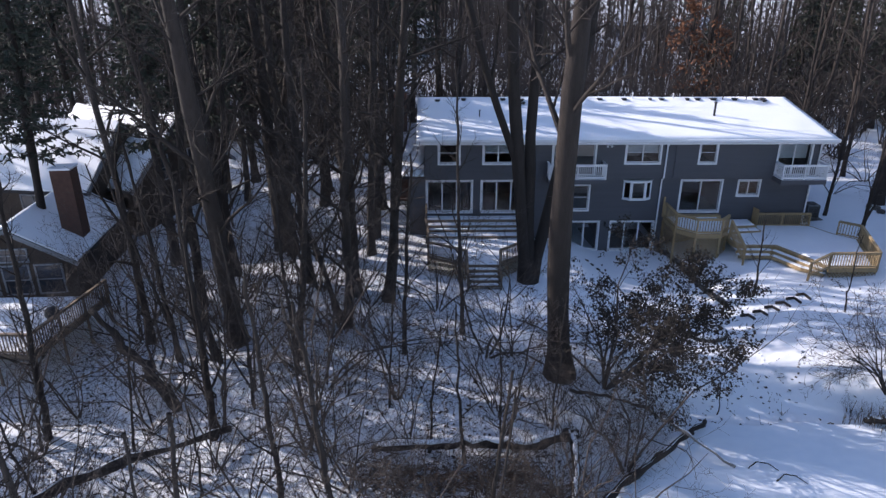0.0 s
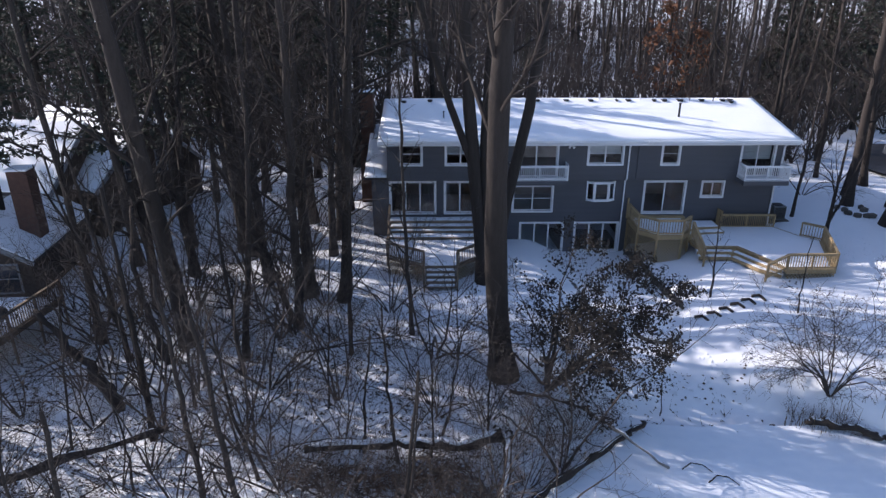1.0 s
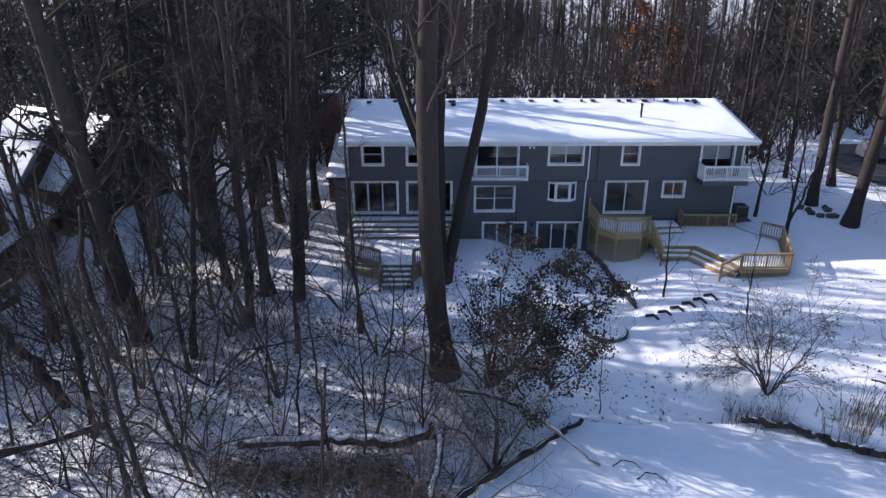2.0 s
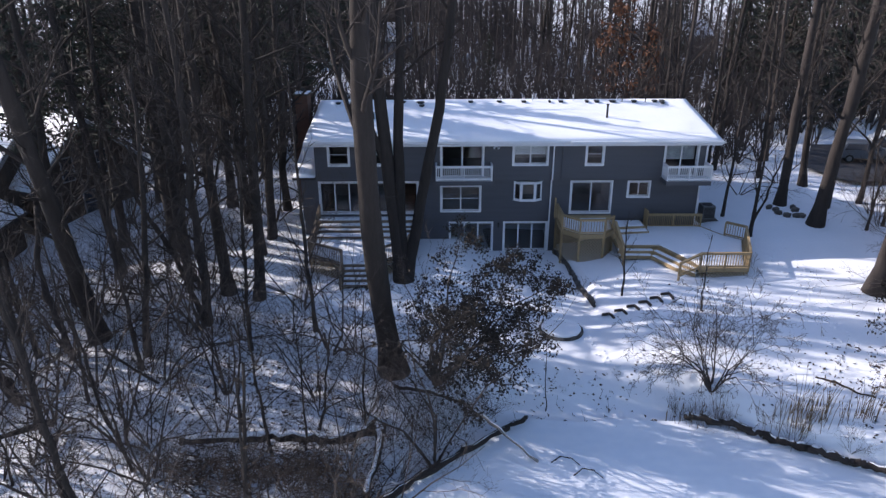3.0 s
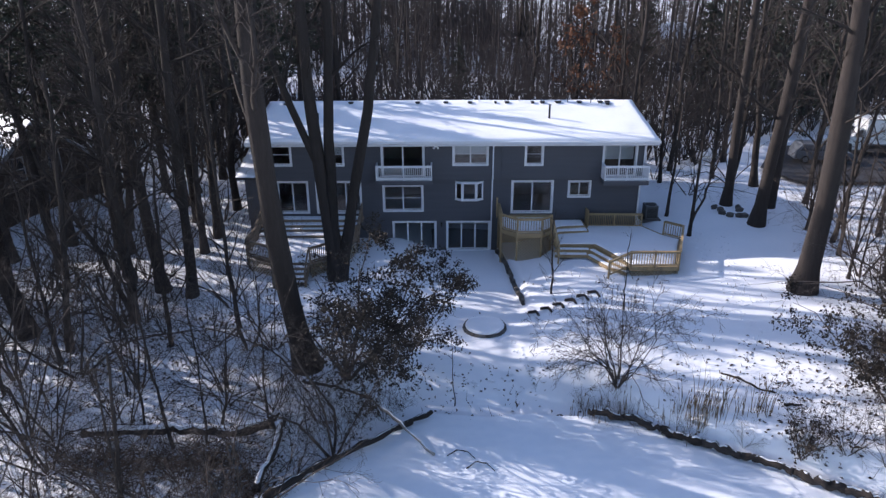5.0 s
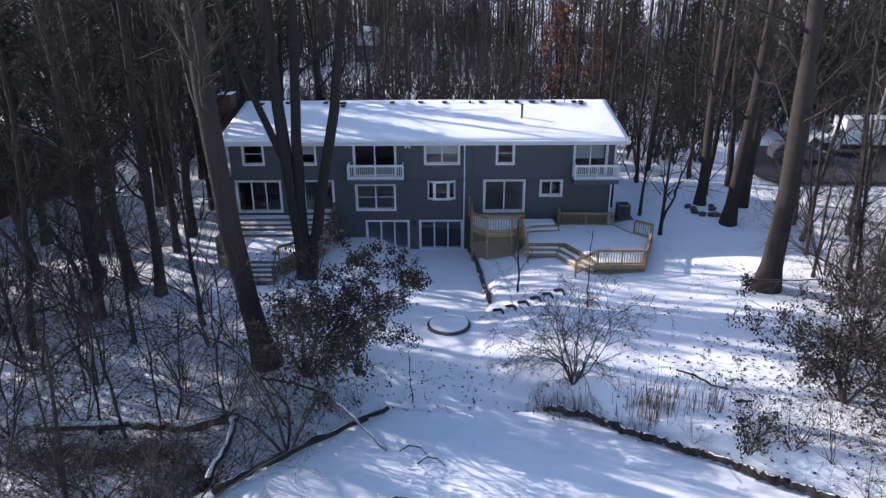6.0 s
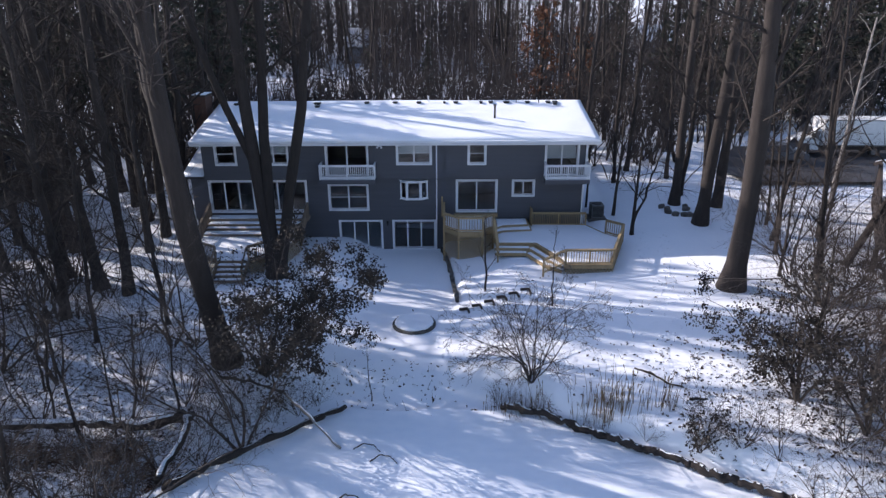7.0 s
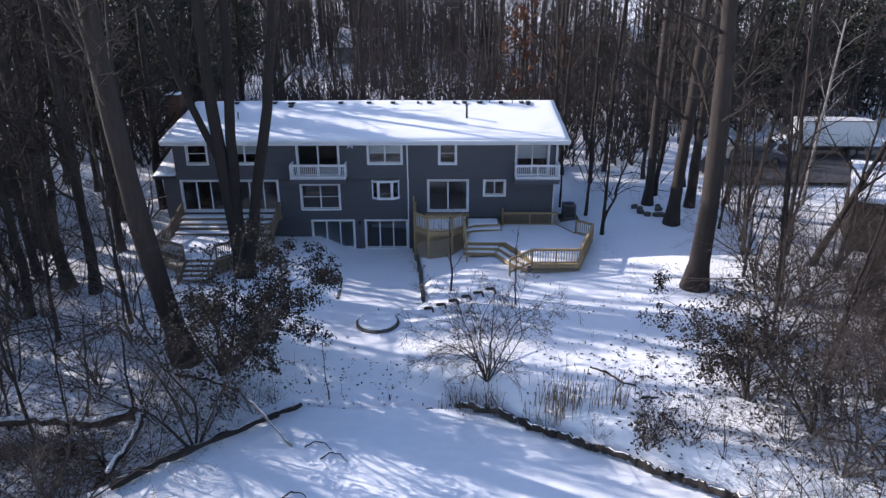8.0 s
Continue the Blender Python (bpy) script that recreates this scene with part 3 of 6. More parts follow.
# two broad steps from the landing down to the main floor, and the floor itself
for k, (z, x1, y0) in enumerate(((2.0, 21.35, 40.75), (1.80, 21.5, 40.3))):
    ring = [(19.2 - 0.3 * k, 41.9), (19.2 - 0.3 * k, y0 - 0.6), (19.6, y0 - 0.25), (x1, y0), (x1, 41.9)]
    bm = bmesh.new()
    prism(bm, ring, z - 0.05 - 0.004 * k, z)
    part("tread", bm, LUMBER, deck)
    snow_patch("tread_snow", ring, z, 0.05, deck, 0.10)
    for p, q in zip(ring[1:3], ring[2:4]):
        beampart("riser", LUMBER, deck, (p[0], p[1] + 0.05, z - 0.12), (q[0], q[1] + 0.05, z - 0.12), 0.04, 0.14)
MAIN = [(18.98, 39.1), (19.1, 38.3), (21.4, 38.25), (22.4, 36.0), (22.75, 34.85), (25.45, 34.85), (27.1, 39.2), (26.2, 40.1), (25.3, 41.9), (19.3, 41.9)]
platform(deck, LUMBER, MAIN, DZ, thick=0.2)
snow_patch("floor_snow", [(19.1, 38.45), (21.5, 38.4), (22.55, 36.1), (22.85, 35.05), (25.35, 35.05), (26.95, 39.15), (26.1, 40.0), (25.2, 41.8), (19.4, 41.8)], DZ, 0.08, deck)
RAILS = [((22.75, 34.85), (25.45, 34.85)), ((25.45, 34.85), (27.1, 39.2)), ((27.1, 39.2), (26.2, 40.05))]
for p, q in RAILS:
    railing(deck, LUMBER, (*p, DZ), (*q, DZ), 0.92, gap=0.15, drop=0.25)
    beampart("rim_joist", LUMBER, deck, (*p, DZ - 0.12), (*q, DZ - 0.12), 0.06, 0.26)
lattice(deck, (22.75, 34.84, 0), (25.45, 34.84, 0), gz(24, 34.8) - 0.02, DZ - 0.26)
lattice(deck, (25.46, 34.85, 0), (27.1, 39.2, 0), gz(26, 37) - 0.02, DZ - 0.26)
# back railing against the house
railing(deck, LUMBER, (21.65, 41.62, DZ), (25.2, 41.55, DZ), 0.92, gap=0.12, drop=0.2)
beampart("privacy_board", LUMBER, deck, (21.55, 41.85, DZ + 0.65), (21.62, 41.2, DZ + 0.65), 0.04, 1.25)
# steps down to the lawn along the slanted front edge, with their railings
for k in range(2):
    z = DZ - 0.18 * (k + 1)
    o = 0.36 * (k + 1)
    bm = bmesh.new()
    ring = [(18.95, 38.3 - o), (21.25 - 0.55 * o, 38.22 - o), (22.35 - o * 0.92, 36.0 - 0.4 * o), (22.55, 34.95 - 0.1 * k), (22.75, 36.0), (21.4, 38.27), (19.1, 38.32)]
    prism(bm, ring, z - 0.05, z)
    part("tread", bm, LUMBER, deck)
    for p, q in zip(ring[:3], ring[1:4]):
        beampart("riser", LUMBER, deck, (p[0], p[1] + 0.02, z - 0.09), (q[0], q[1] + 0.02, z - 0.09), 0.04, 0.17)
        a, b = Vector((*p, z)), Vector((*q, z))
        inn = Vector(((b - a).y, -(b - a).x, 0)).normalized() * -0.18
        bm = bmesh.new()
        beam(bm, a + inn + Vector((0, 0, 0.03)), b + inn + Vector((0, 0, 0.03)), 0.24, 0.05)
        part("tread_snow", bm, SNOW, deck, smooth=False)
railing(deck, LUMBER, (21.45, 34.45, 1.18), (22.75, 34.85, DZ), 0.92, drop=0.15)
railing(deck, LUMBER, (19.1, 37.2, 1.0), (18.98, 39.15, LZ - 0.2), 0.92, drop=0.25)

# ---- left deck of older lumber ----
old = thing("deck", (3.4, 38, 0.9), "older brown wooden deck with broad snowy steps and railings", "deck")
platform(old, OLDWOOD, [(0.3, 41.95), (0.3, 41.2), (6.95, 41.2), (6.95, 41.95)], 2.30)
snow_patch("floor_snow", [(0.35, 41.9), (0.35, 41.25), (6.9, 41.25), (6.9, 41.9)], 2.30, 0.05, old)
for k, (y0, y1, z) in enumerate(((40.62, 41.2, 2.10), (40.25, 40.62, 1.94), (39.55, 40.25, 1.78))):
    boxpart("tread", OLDWOOD, old, 0.45, y0, z - 0.05, 6.75, y1 + 0.02, z)
    boxpart("riser", OLDWOOD, old, 0.45, y1 + 0.021, z, 6.75, y1 + 0.05, z + 0.12)
    snow_patch("tread_snow", [(0.5, y1 - 0.01), (0.5, y0 + 0.12), (6.7, y0 + 0.12), (6.7, y1 - 0.01)], z, 0.05, old, 0.02)
OLDRING = [(0.5, 39.55), (0.55, 36.9), (2.65, 35.55), (4.55, 35.55), (6.2, 37.1), (6.75, 39.55)]
platform(old, OLDWOOD, OLDRING, 1.62)
snow_patch("floor_snow", OLDRING, 1.62, 0.09, old)
for p, q in ((OLDRING[0], OLDRING[1]), (OLDRING[1], OLDRING[2]), (OLDRING[3], OLDRING[4]), (OLDRING[4], OLDRING[5])):
    railing(old, OLDWOOD, (*p, 1.62), (*q, 1.62), 0.92, drop=0.6)
    lattice(old, (*p, 0), (*q, 0), min(gz(*p), gz(*q)) - 0.05, 1.46)
for x in (0.42, 6.85):
    railing(old, OLDWOOD, (x, 41.8, 2.3), (x, 39.6, 1.62), 0.92, gap=0.13, drop=0.3)
for k in range(4):
    z, y = 1.62 - 0.17 * (k + 1), 35.5 - 0.32 * (k + 1)
    boxpart("tread", OLDWOOD, old, 2.75, y, z - 0.05, 4.45, y + 0.33, z)
    boxpart("riser", OLDWOOD, old, 2.75, y + 0.331, z, 4.45, y + 0.35, z + 0.12)
    snow_patch("tread_snow", [(2.8, y + 0.31), (2.8, y + 0.08), (4.4, y + 0.08), (4.4, y + 0.31)], z, 0.05, old, 0.02)
for x in (2.7, 4.5):
    beampart("stringer", OLDWOOD, old, (x, 35.5, 1.5), (x, 34.1, 0.80), 0.05, 0.26)
    boxpart("post", OLDWOOD, old, x - 0.05, 34.1, 0.5, x + 0.05, 34.2, 1.75)
    beampart("top_rail", OLDWOOD, old, (x, 35.5, 2.5), (x, 34.15, 1.73), 0.09, 0.05)


# small lamps on the front wall
flood = thing("floodlight", (11.75, UPPER, 7.0), "small white twin floodlight under the eave", "lamp")
boxpart("bracket", TRIM, flood, 11.68, UPPER - 0.05, 6.95, 11.82, UPPER - 0.002, 7.09)
for dx in (-0.14, 0.14):
    bm = bmesh.new()
    cyl(bm, (11.75 + dx * 0.5, UPPER - 0.06, 7.0), (11.75 + dx, UPPER - 0.20, 6.92), 0.04, 0.075, 10)
    part("lamp_head", bm, TRIM, flood)
lantern = thing("wall_lantern", (12.06, BASE, 1.6), "small dark wall lantern between the lower doors", "lamp")
boxpart("back_plate", DARKMETAL, lantern, 12.0, BASE - 0.03, 1.52, 12.12, BASE - 0.002, 1.80)
bm = bmesh.new()
cyl(bm, (12.06, BASE - 0.10, 1.52), (12.06, BASE - 0.10, 1.74), 0.05, 0.06, 8)
cyl(bm, (12.06, BASE - 0.10, 1.74), (12.06, BASE - 0.10, 1.80), 0.085, 0.02, 8)
part("lantern_body", bm, DARKMETAL, lantern)


# ---- trees ----
class Tubes:
    """Collects tapered tubes and leaf blades for one mesh."""

    def __init__(self):
        self.v, self.f, self.n = [], [], 0

    def tube(self, pts, rad, sides):
        pts, rad = np.asarray(pts, float), np.asarray(rad, float)
        d = np.gradient(pts, axis=0)
        d /= np.linalg.norm(d, axis=1)[:, None] + 1e-9
        ref = np.array((0.0, 0.0, 1.0)) if abs(d[0, 2]) < 0.8 else np.array((1.0, 0.0, 0.0))
        a = np.cross(d, ref)
        a /= np.linalg.norm(a, axis=1)[:, None] + 1e-9
        b = np.cross(d, a)
        k = np.arange(sides) * 2 * math.pi / sides
        ring = pts[:, None] + rad[:, None, None] * (np.cos(k)[None, :, None] * a[:, None] + np.sin(k)[None, :, None] * b[:, None])
        self.v.append(ring.reshape(-1, 3))
        m, s, o = len(pts), sides, self.n
        i, j = np.meshgrid(np.arange(m - 1), np.arange(s), indexing="ij")
        jn = (j + 1) % s
        self.f.append(np.stack([o + i * s + j, o + i * s + jn, o + (i + 1) * s + jn, o + (i + 1) * s + j], -1).reshape(-1, 4))
        self.n += m * s

    def blades(self, centres, dirs, length, width, rng):
        """Folded leaf blades: two quads each along dirs from centres."""
        n = len(centres)
        if not n:
            return
        dirs = dirs / (np.linalg.norm(dirs, axis=1)[:, None] + 1e-9)
        side = np.cross(dirs, rng.normal(size=(n, 3)))
        side /= np.linalg.norm(side, axis=1)[:, None] + 1e-9
        L, W = length * rng.uniform(0.6, 1.3, (n, 1)), width * rng.uniform(0.6, 1.2, (n, 1))
        nor = np.cross(dirs, side)
        c = centres
        q = np.stack([c, c + dirs * L * 0.45 + side * W + nor * W * 0.4, c + dirs * L, c + dirs * L * 0.45 - side * W + nor * W * 0.4], 1)
        self.v.append(q.reshape(-1, 3))
        self.f.append(self.n + np.arange(n * 4).reshape(-1, 4))
        self.n += n * 4

    def mesh(self, name, mat):
        me = bpy.data.meshes.new(name)
        v, f = np.concatenate(self.v), np.concatenate(self.f)
        me.vertices.add(len(v)), me.loops.add(f.size), me.polygons.add(len(f))
        me.vertices.foreach_set("co", v.astype(np.float32).ravel())
        me.loops.foreach_set("vertex_index", f.astype(np.int32).ravel())
        me.polygons.foreach_set("loop_start", np.arange(0, f.size, 4, dtype=np.int32))
        me.polygons.foreach_set("use_smooth", np.ones(len(f), bool))
        me.update(calc_edges=True)
        me.validate()
        me.materials.append(mat)
        return me


def unit(v):
    return v / (np.linalg.norm(v) + 1e-9)


def line(rng, p, d, length, segs, wander, lift):
    """A wandering line that bends by lift towards (or from) the sky."""
    pts, d = [np.array(p, float)], unit(np.array(d, float))
    for _ in range(segs):
        d = unit(d + rng.normal(size=3) * wander + np.array((0, 0, lift)))
        pts.append(pts[-1] + d * length / segs)
    return np.array(pts)


def side_dir(rng, d, angle, around):
    d = unit(d)
    a = unit(np.cross(d, (0.3, 0.9, 0.2) if abs(d[2]) > 0.8 else (0, 0, 1)))
    b = np.cross(d, a)
    return unit(d * math.cos(angle) + (a * math.cos(around) + b * math.sin(around)) * math.sin(angle))


def branches(rng, wood, twigs, pts, rad, count, start, reach, angle, levels, lift=0.06, fine=0.012, ends=None, thin=0.55, dense=5):
    """Side branches off a line, level by level; the last level goes to twigs. ends collects the tips."""
    around = rng.uniform(0, 6.28)
    for i in range(count):
        u = start + (1 - start) * (i + rng.uniform(0.1, 0.9)) / count
        k = min(len(pts) - 2, int(u * (len(pts) - 1)))
        w = u * (len(pts) - 1) - k
        p, r = pts[k] * (1 - w) + pts[k + 1] * w, rad[k] * (1 - w) + rad[k + 1] * w
        around += 2.4 + rng.uniform(-0.5, 0.5)
        d = side_dir(rng, pts[k + 1] - pts[k], angle * rng.uniform(0.7, 1.3), around)
        L = reach * rng.uniform(0.55, 1.15) * (1.15 - 0.6 * u)
        r0 = max(fine * 0.6, min(r * thin, L * 0.022))
        if levels > 1:
            seg = 5 if levels > 2 else 3
            q = line(rng, p, d, L, seg, 0.14, lift)
            rr = np.linspace(r0, r0 * 0.3, seg + 1)
            wood.tube(q, rr, 4 if levels > 2 else 3)
            branches(rng, wood, twigs, q, rr, dense if levels > 2 else dense, 0.2, L * (0.55 if levels > 2 else 0.5), 0.75, levels - 1, lift, fine, ends, 0.6, dense)
        else:
            q = line(rng, p, d, L, 1, 0.22, lift)
            twigs.tube(q, (max(r0, fine * 0.5), fine * 0.28), 3)
            if ends is not None:
                ends.append(q)


def trunk_line(rng, height, r, lean=(0, 0), segs=14, wander=0.02, bend=0.0):
    t = np.linspace(0, 1, segs + 1)
    off = np.cumsum(rng.normal(size=(segs + 1, 2)) * wander * height / segs, axis=0)
    pts = np.stack([lean[0] * t * height + bend * (t * height) ** 2 + off[:, 0] - off[0, 0], lean[1] * t * height + off[:, 1] - off[0, 1], t * height - 0.3], -1)
    rad = r * (1 - 0.60 * t) * (1 + 0.45 * np.exp(-t * height / 0.5)) * (1 + 0.07 * rng.normal(size=segs + 1))
    return pts, rad


def bare_tree(seed, height, r, lean=(0, 0), start=0.42, limbs=12, reach=5.0, dense=5, forks=(), fine=0.012, wander=0.02, levels=3, angle=0.8, bark=None, bend=0.0):
    """Meshes of one leafless tree: trunk, limbs, twigs. forks: extra stems (height part, dx, dy, radius part)."""
    rng = np.random.default_rng(seed)
    trunk, wood, twigs = Tubes(), Tubes(), Tubes()
    pts, rad = trunk_line(rng, height, r, lean, wander=wander, bend=bend)
    trunk.tube(pts, rad, 12)
    stems = [(pts, rad, start)]
    for u, dx, dy, rp in forks:
        k = max(0, int(u * 14))
        n = 14 - k + 1
        s = np.linspace(0, 1, n)
        q = pts[k] + np.stack([dx * np.sin(s * 1.4) / 0.985, dy * np.sin(s * 1.4) / 0.985, (pts[-1, 2] - pts[k, 2]) * s], -1)
        q[1:, :2] += np.cumsum(rng.normal(size=(n - 1, 2)) * 0.06, 0)
        rr = np.maximum(rad[k:] * rp, 0.03)
        wood.tube(q, rr, 10)
        stems.append((q, rr, max(0.1, (start - u) / (1 - u))))
    for q, rr, st in stems:
        branches(rng, wood, twigs, q, rr, max(4, limbs // len(stems)), st, reach, angle, levels, 0.07, fine, None, 0.5, dense)
    bark = bark or BARK
    return [("trunk", trunk.mesh("trunk", bark)), ("crown", wood.mesh("crown", bark)), ("twig_spray", twigs.mesh("twig_spray", TWIG))]


def plant(name, meshes, at, label, category, group="", turn=0.0, size=1.0, sink=0.0):
    t = thing(name, (at[0], at[1], gz(*at[:2]) - sink), label, category, group)
    for nm, me in meshes:
        ob = new(nm, me)
        ob.parent = t
        if nm in ("twig_spray", "foliage"):
            ob["kind"] = "stuff"
    t.matrix_basis = Matrix.Translation(t.location) @ Matrix.Rotation(radians(turn), 4, "Z") @ Matrix.Diagonal((size, size, size, 1))
    return t


def again(t, at, turn, size, sink=0.0):
    tilt = radians(4.0 * math.sin(turn * 0.37 + at[0]))
    m = Matrix.Translation((at[0], at[1], gz(*at[:2]) - sink - 0.05)) @ Matrix.Rotation(tilt, 4, "Y") @ Matrix.Rotation(radians(turn), 4, "Z")
    old_scale = t.scale.copy()
    t.scale = (size, size, size)
    c = copy_thing(t, m)
    t.scale = old_scale
    return c


TALL = "tall leafless tree with dark grey-brown bark in snow"
# single trees round the lawn, each with its own lean
plant("tree", bare_tree(11, 25, 0.50, (-0.135, -0.12), 0.40, 16, 5.5, 7, wander=0.012, bend=0.0058), (6.2, 25.95), "huge bare tree with a thick dark trunk", "tree", "bare trees by the pond")
plant("tree", bare_tree(12, 23, 0.44, (-0.14, 0.10), 0.46, 20, 5.0, 6, forks=((0.06, -0.25, 1.6, 0.82), (0.06, 3.45, 0.9, 0.84), (0.29, -4.2, 0.2, 0.6)), wander=0.012, bend=0.0035), (6.15, 35.3), "bare tree that forks into several thick stems", "tree", "bare trees by the pond")
plant("tree", bare_tree(13, 24, 0.54, (0.008, -0.076), 0.34, 22, 5.5, 7, wander=0.012, bend=-0.0045), (31.05, 32.1), "large leaning bare tree with rough brown bark", "tree", "bare trees beside the lawn")
plant("tree", bare_tree(14, 24, 0.42, (0.0, -0.13), 0.24, 20, 4.6, 6, wander=0.012, bend=-0.0011), (32.95, 41.95), "leaning bare tree with dark bark", "tree", "bare trees beside the lawn")
plant("tree", bare_tree(15, 24, 0.33, (-0.005, -0.01), 0.22, 20, 4.2, 6, wander=0.02), (32.45, 45.8), TALL, "tree", "bare trees beside the lawn")
plant("tree", bare_tree(16, 22, 0.19, (0.02, -0.02), 0.22, 18, 4.0, 6, wander=0.04), (33.6, 48.1), TALL, "tree", "bare trees beside the lawn")
plant("tree", bare_tree(17, 23, 0.34, (-0.01, -0.10), 0.2, 20, 4.6, 6, wander=0.02), (35.3, 45.3), TALL, "tree", "bare trees beside the lawn")
# the thick trunks of the left bank
BANK = "bare trees on the left bank"
plant("tree", bare_tree(18, 24, 0.42, (0.02, -0.26), 0.22, 24, 5.0, 7, wander=0.012), (-8.65, 30.0), "thick bare tree leaning out from the bank", "tree", BANK)
plant("tree", bare_tree(19, 24, 0.34, (-0.004, -0.126), 0.22, 24, 4.8, 7, wander=0.012, bend=0.0013), (-3.4, 34.0), "tall bare tree with a thick dark trunk", "tree", BANK)
plant("tree", bare_tree(20, 23, 0.29, (0.09, -0.10), 0.2, 24, 4.8, 7, wander=0.03), (-1.6, 33.3), "bare tree with a thick slightly slanting trunk", "tree", BANK)
plant("tree", bare_tree(23, 24, 0.44, (-0.05, 0.08), 0.2, 24, 5.0, 7, wander=0.012), (-8.6, 40.4), "tall bare tree with a thick dark trunk", "tree", BANK)
plant("tree", bare_tree(24, 22, 0.22, (0.033, 0.0), 0.2, 22, 4.2, 7, wander=0.03), (-2.96, 39.5), TALL, "tree", BANK)
plant("tree", bare_tree(25, 13, 0.16, (0.06, 0.10), 0.2, 18, 3.4, 6, wander=0.05), (-5.2, 27.5), "slim bare tree rising from the thicket", "tree", BANK)
plant("tree", bare_tree(26, 9, 0.15, (-0.30, -0.10), 0.35, 12, 3.0, 6, wander=0.09), (-3.7, 30.8), "crooked leaning bare tree in the thicket", "tree", BANK)

VARIANTS = [bare_tree(31, 22, 0.20, (0.01, 0.0), 0.14, 18, 4.6, 5, wander=0.05), bare_tree(32, 24, 0.25, (-0.02, 0.02), 0.18, 18, 5.2, 5, forks=((0.3, 1.8, 0.8, 0.7),), wander=0.04),
            bare_tree(33, 20, 0.16, (0.05, -0.01), 0.12, 18, 4.0, 5, wander=0.05), bare_tree(34, 23, 0.19, (-0.01, -0.03), 0.16, 18, 4.6, 5, wander=0.05)]
VARIANTS += [bare_tree(35, 22, 0.25, (0.02, -0.02), 0.13, 28, 4.4, 6, wander=0.06), bare_tree(36, 21, 0.26, (-0.03, -0.02), 0.15, 28, 4.8, 6, forks=((0.2, -1.6, 0.6, 0.65),), wander=0.06)]
first = {}


def forest_tree(k, x, y, turn, size, group):
    if k not in first:
        first[k] = plant("tree", VARIANTS[k], (x, y), TALL, "tree", group, turn, size)
        return first[k]
    c = again(first[k], (x, y), turn, size)
    c["group"] = group
    return c


# trees on the left bank
for i, (x, y, k, s) in enumerate(((-3.4, 30.2, 2, 0.9), (-11.4, 33.3, 0, 0.95),
                                  (-6.0, 35.5, 3, 1.0), (-7.8, 39.6, 3, 1.1), (-2.9, 42.0, 2, 1.15), (-4.9, 44.2, 0, 1.1), (-9.3, 43.0, 1, 1.05), (-6.8, 46.7, 2, 1.2),
                                  (-2.6, 45.8, 3, 1.05), (-10.5, 36.6, 0, 1.0), (-13.0, 30.2, 3, 1.0), (-1.9, 50.5, 1, 1.0), (-12.6, 47.8, 0, 1.1), (2.2, 29.3, 2, 0.62))):
    forest_tree(4 + i % 2 if i < 10 else k, x, y, 67 * i, s, BANK)
for i, (x, y, s) in enumerate(((-9.5, 14.5, 0.46), (-5.2, 12.8, 0.42), (-1.5, 15.4, 0.44), (-12.5, 17.4, 0.48), (-14.5, 23.5, 0.52), (2.2, 16.6, 0.36), (-4.0, 18.2, 0.42), (-7.8, 23.2, 0.5), (-0.5, 27.6, 0.42), (34.5, 21.8, 0.42), (37.2, 26.2, 0.5), (33.2, 17.2, 0.36), (36.0, 14.6, 0.42), (39.2, 18.2, 0.5), (34.4, 13.2, 0.36), (41.0, 22.4, 0.5), (34.6, 30.2, 0.42), (36.2, 33.4, 0.5), (38.8, 30.2, 0.46), (33.4, 23.6, 0.34), (40.5, 27.2, 0.5), (35.6, 36.8, 0.44), (38.2, 36.6, 0.4), (39.6, 34.0, 0.44), (37.2, 41.6, 0.4), (35.8, 41.0, 0.34), (40.2, 31.4, 0.5), (34.2, 33.4, 0.32), (31.8, 25.2, 0.28), (-11.0, 28.6, 0.5), (-5.0, 26.4, 0.4))):
    forest_tree(4 + i % 2, x, y, 101 * i, s, "small bare trees of the thicket")
# the wood goes on past the neighbouring house and along the bank, mostly unseen, added for shade
rng = np.random.default_rng(22)
for i in range(18):
    x, y = rng.uniform(-62, -21), rng.uniform(6, 62)
    if -36 < x < -14 and 25 < y < 54:
        continue
    forest_tree(int(rng.integers(0, 4)), x, y, float(rng.uniform(0, 360)), float(rng.uniform(0.85, 1.1)), "bare trees on the left bank")
# trees beside and behind the house
rng = np.random.default_rng(21)
for i in range(98):
    y = rng.uniform(57, 112)
    x = rng.uniform(-12 - 0.62 * (y - 20), 20 + 0.62 * (y - 2))
    if (-12 < x < 3 and y > 82) or (abs(x - 14.5) < 3.5 and y > 62) or (38 < x < 66 and 52 < y < 72) or (x < -11 and y < 62):
        continue
    forest_tree(int(rng.integers(0, 4)), x, y, float(rng.uniform(0, 360)), float(rng.uniform(0.8, 1.15)), "bare trees of the wood behind")
for i, (x, y, k, s) in enumerate(((36.5, 50.5, 1, 1.0), (38.2, 46.0, 0, 0.95), (29.6, 52.0, 2, 0.9), (31.5, 55.5, 0, 1.0), (27.8, 55.0, 3, 1.0), (34.2, 53.0, 2, 1.0), (39.8, 39.9, 2, 0.9), (41.5, 33.6, 1, 1.0),
                                  (36.4, 39.0, 2, 0.8))):
    forest_tree(k, x, y, 41 * i, s, "bare trees beside the lawn")


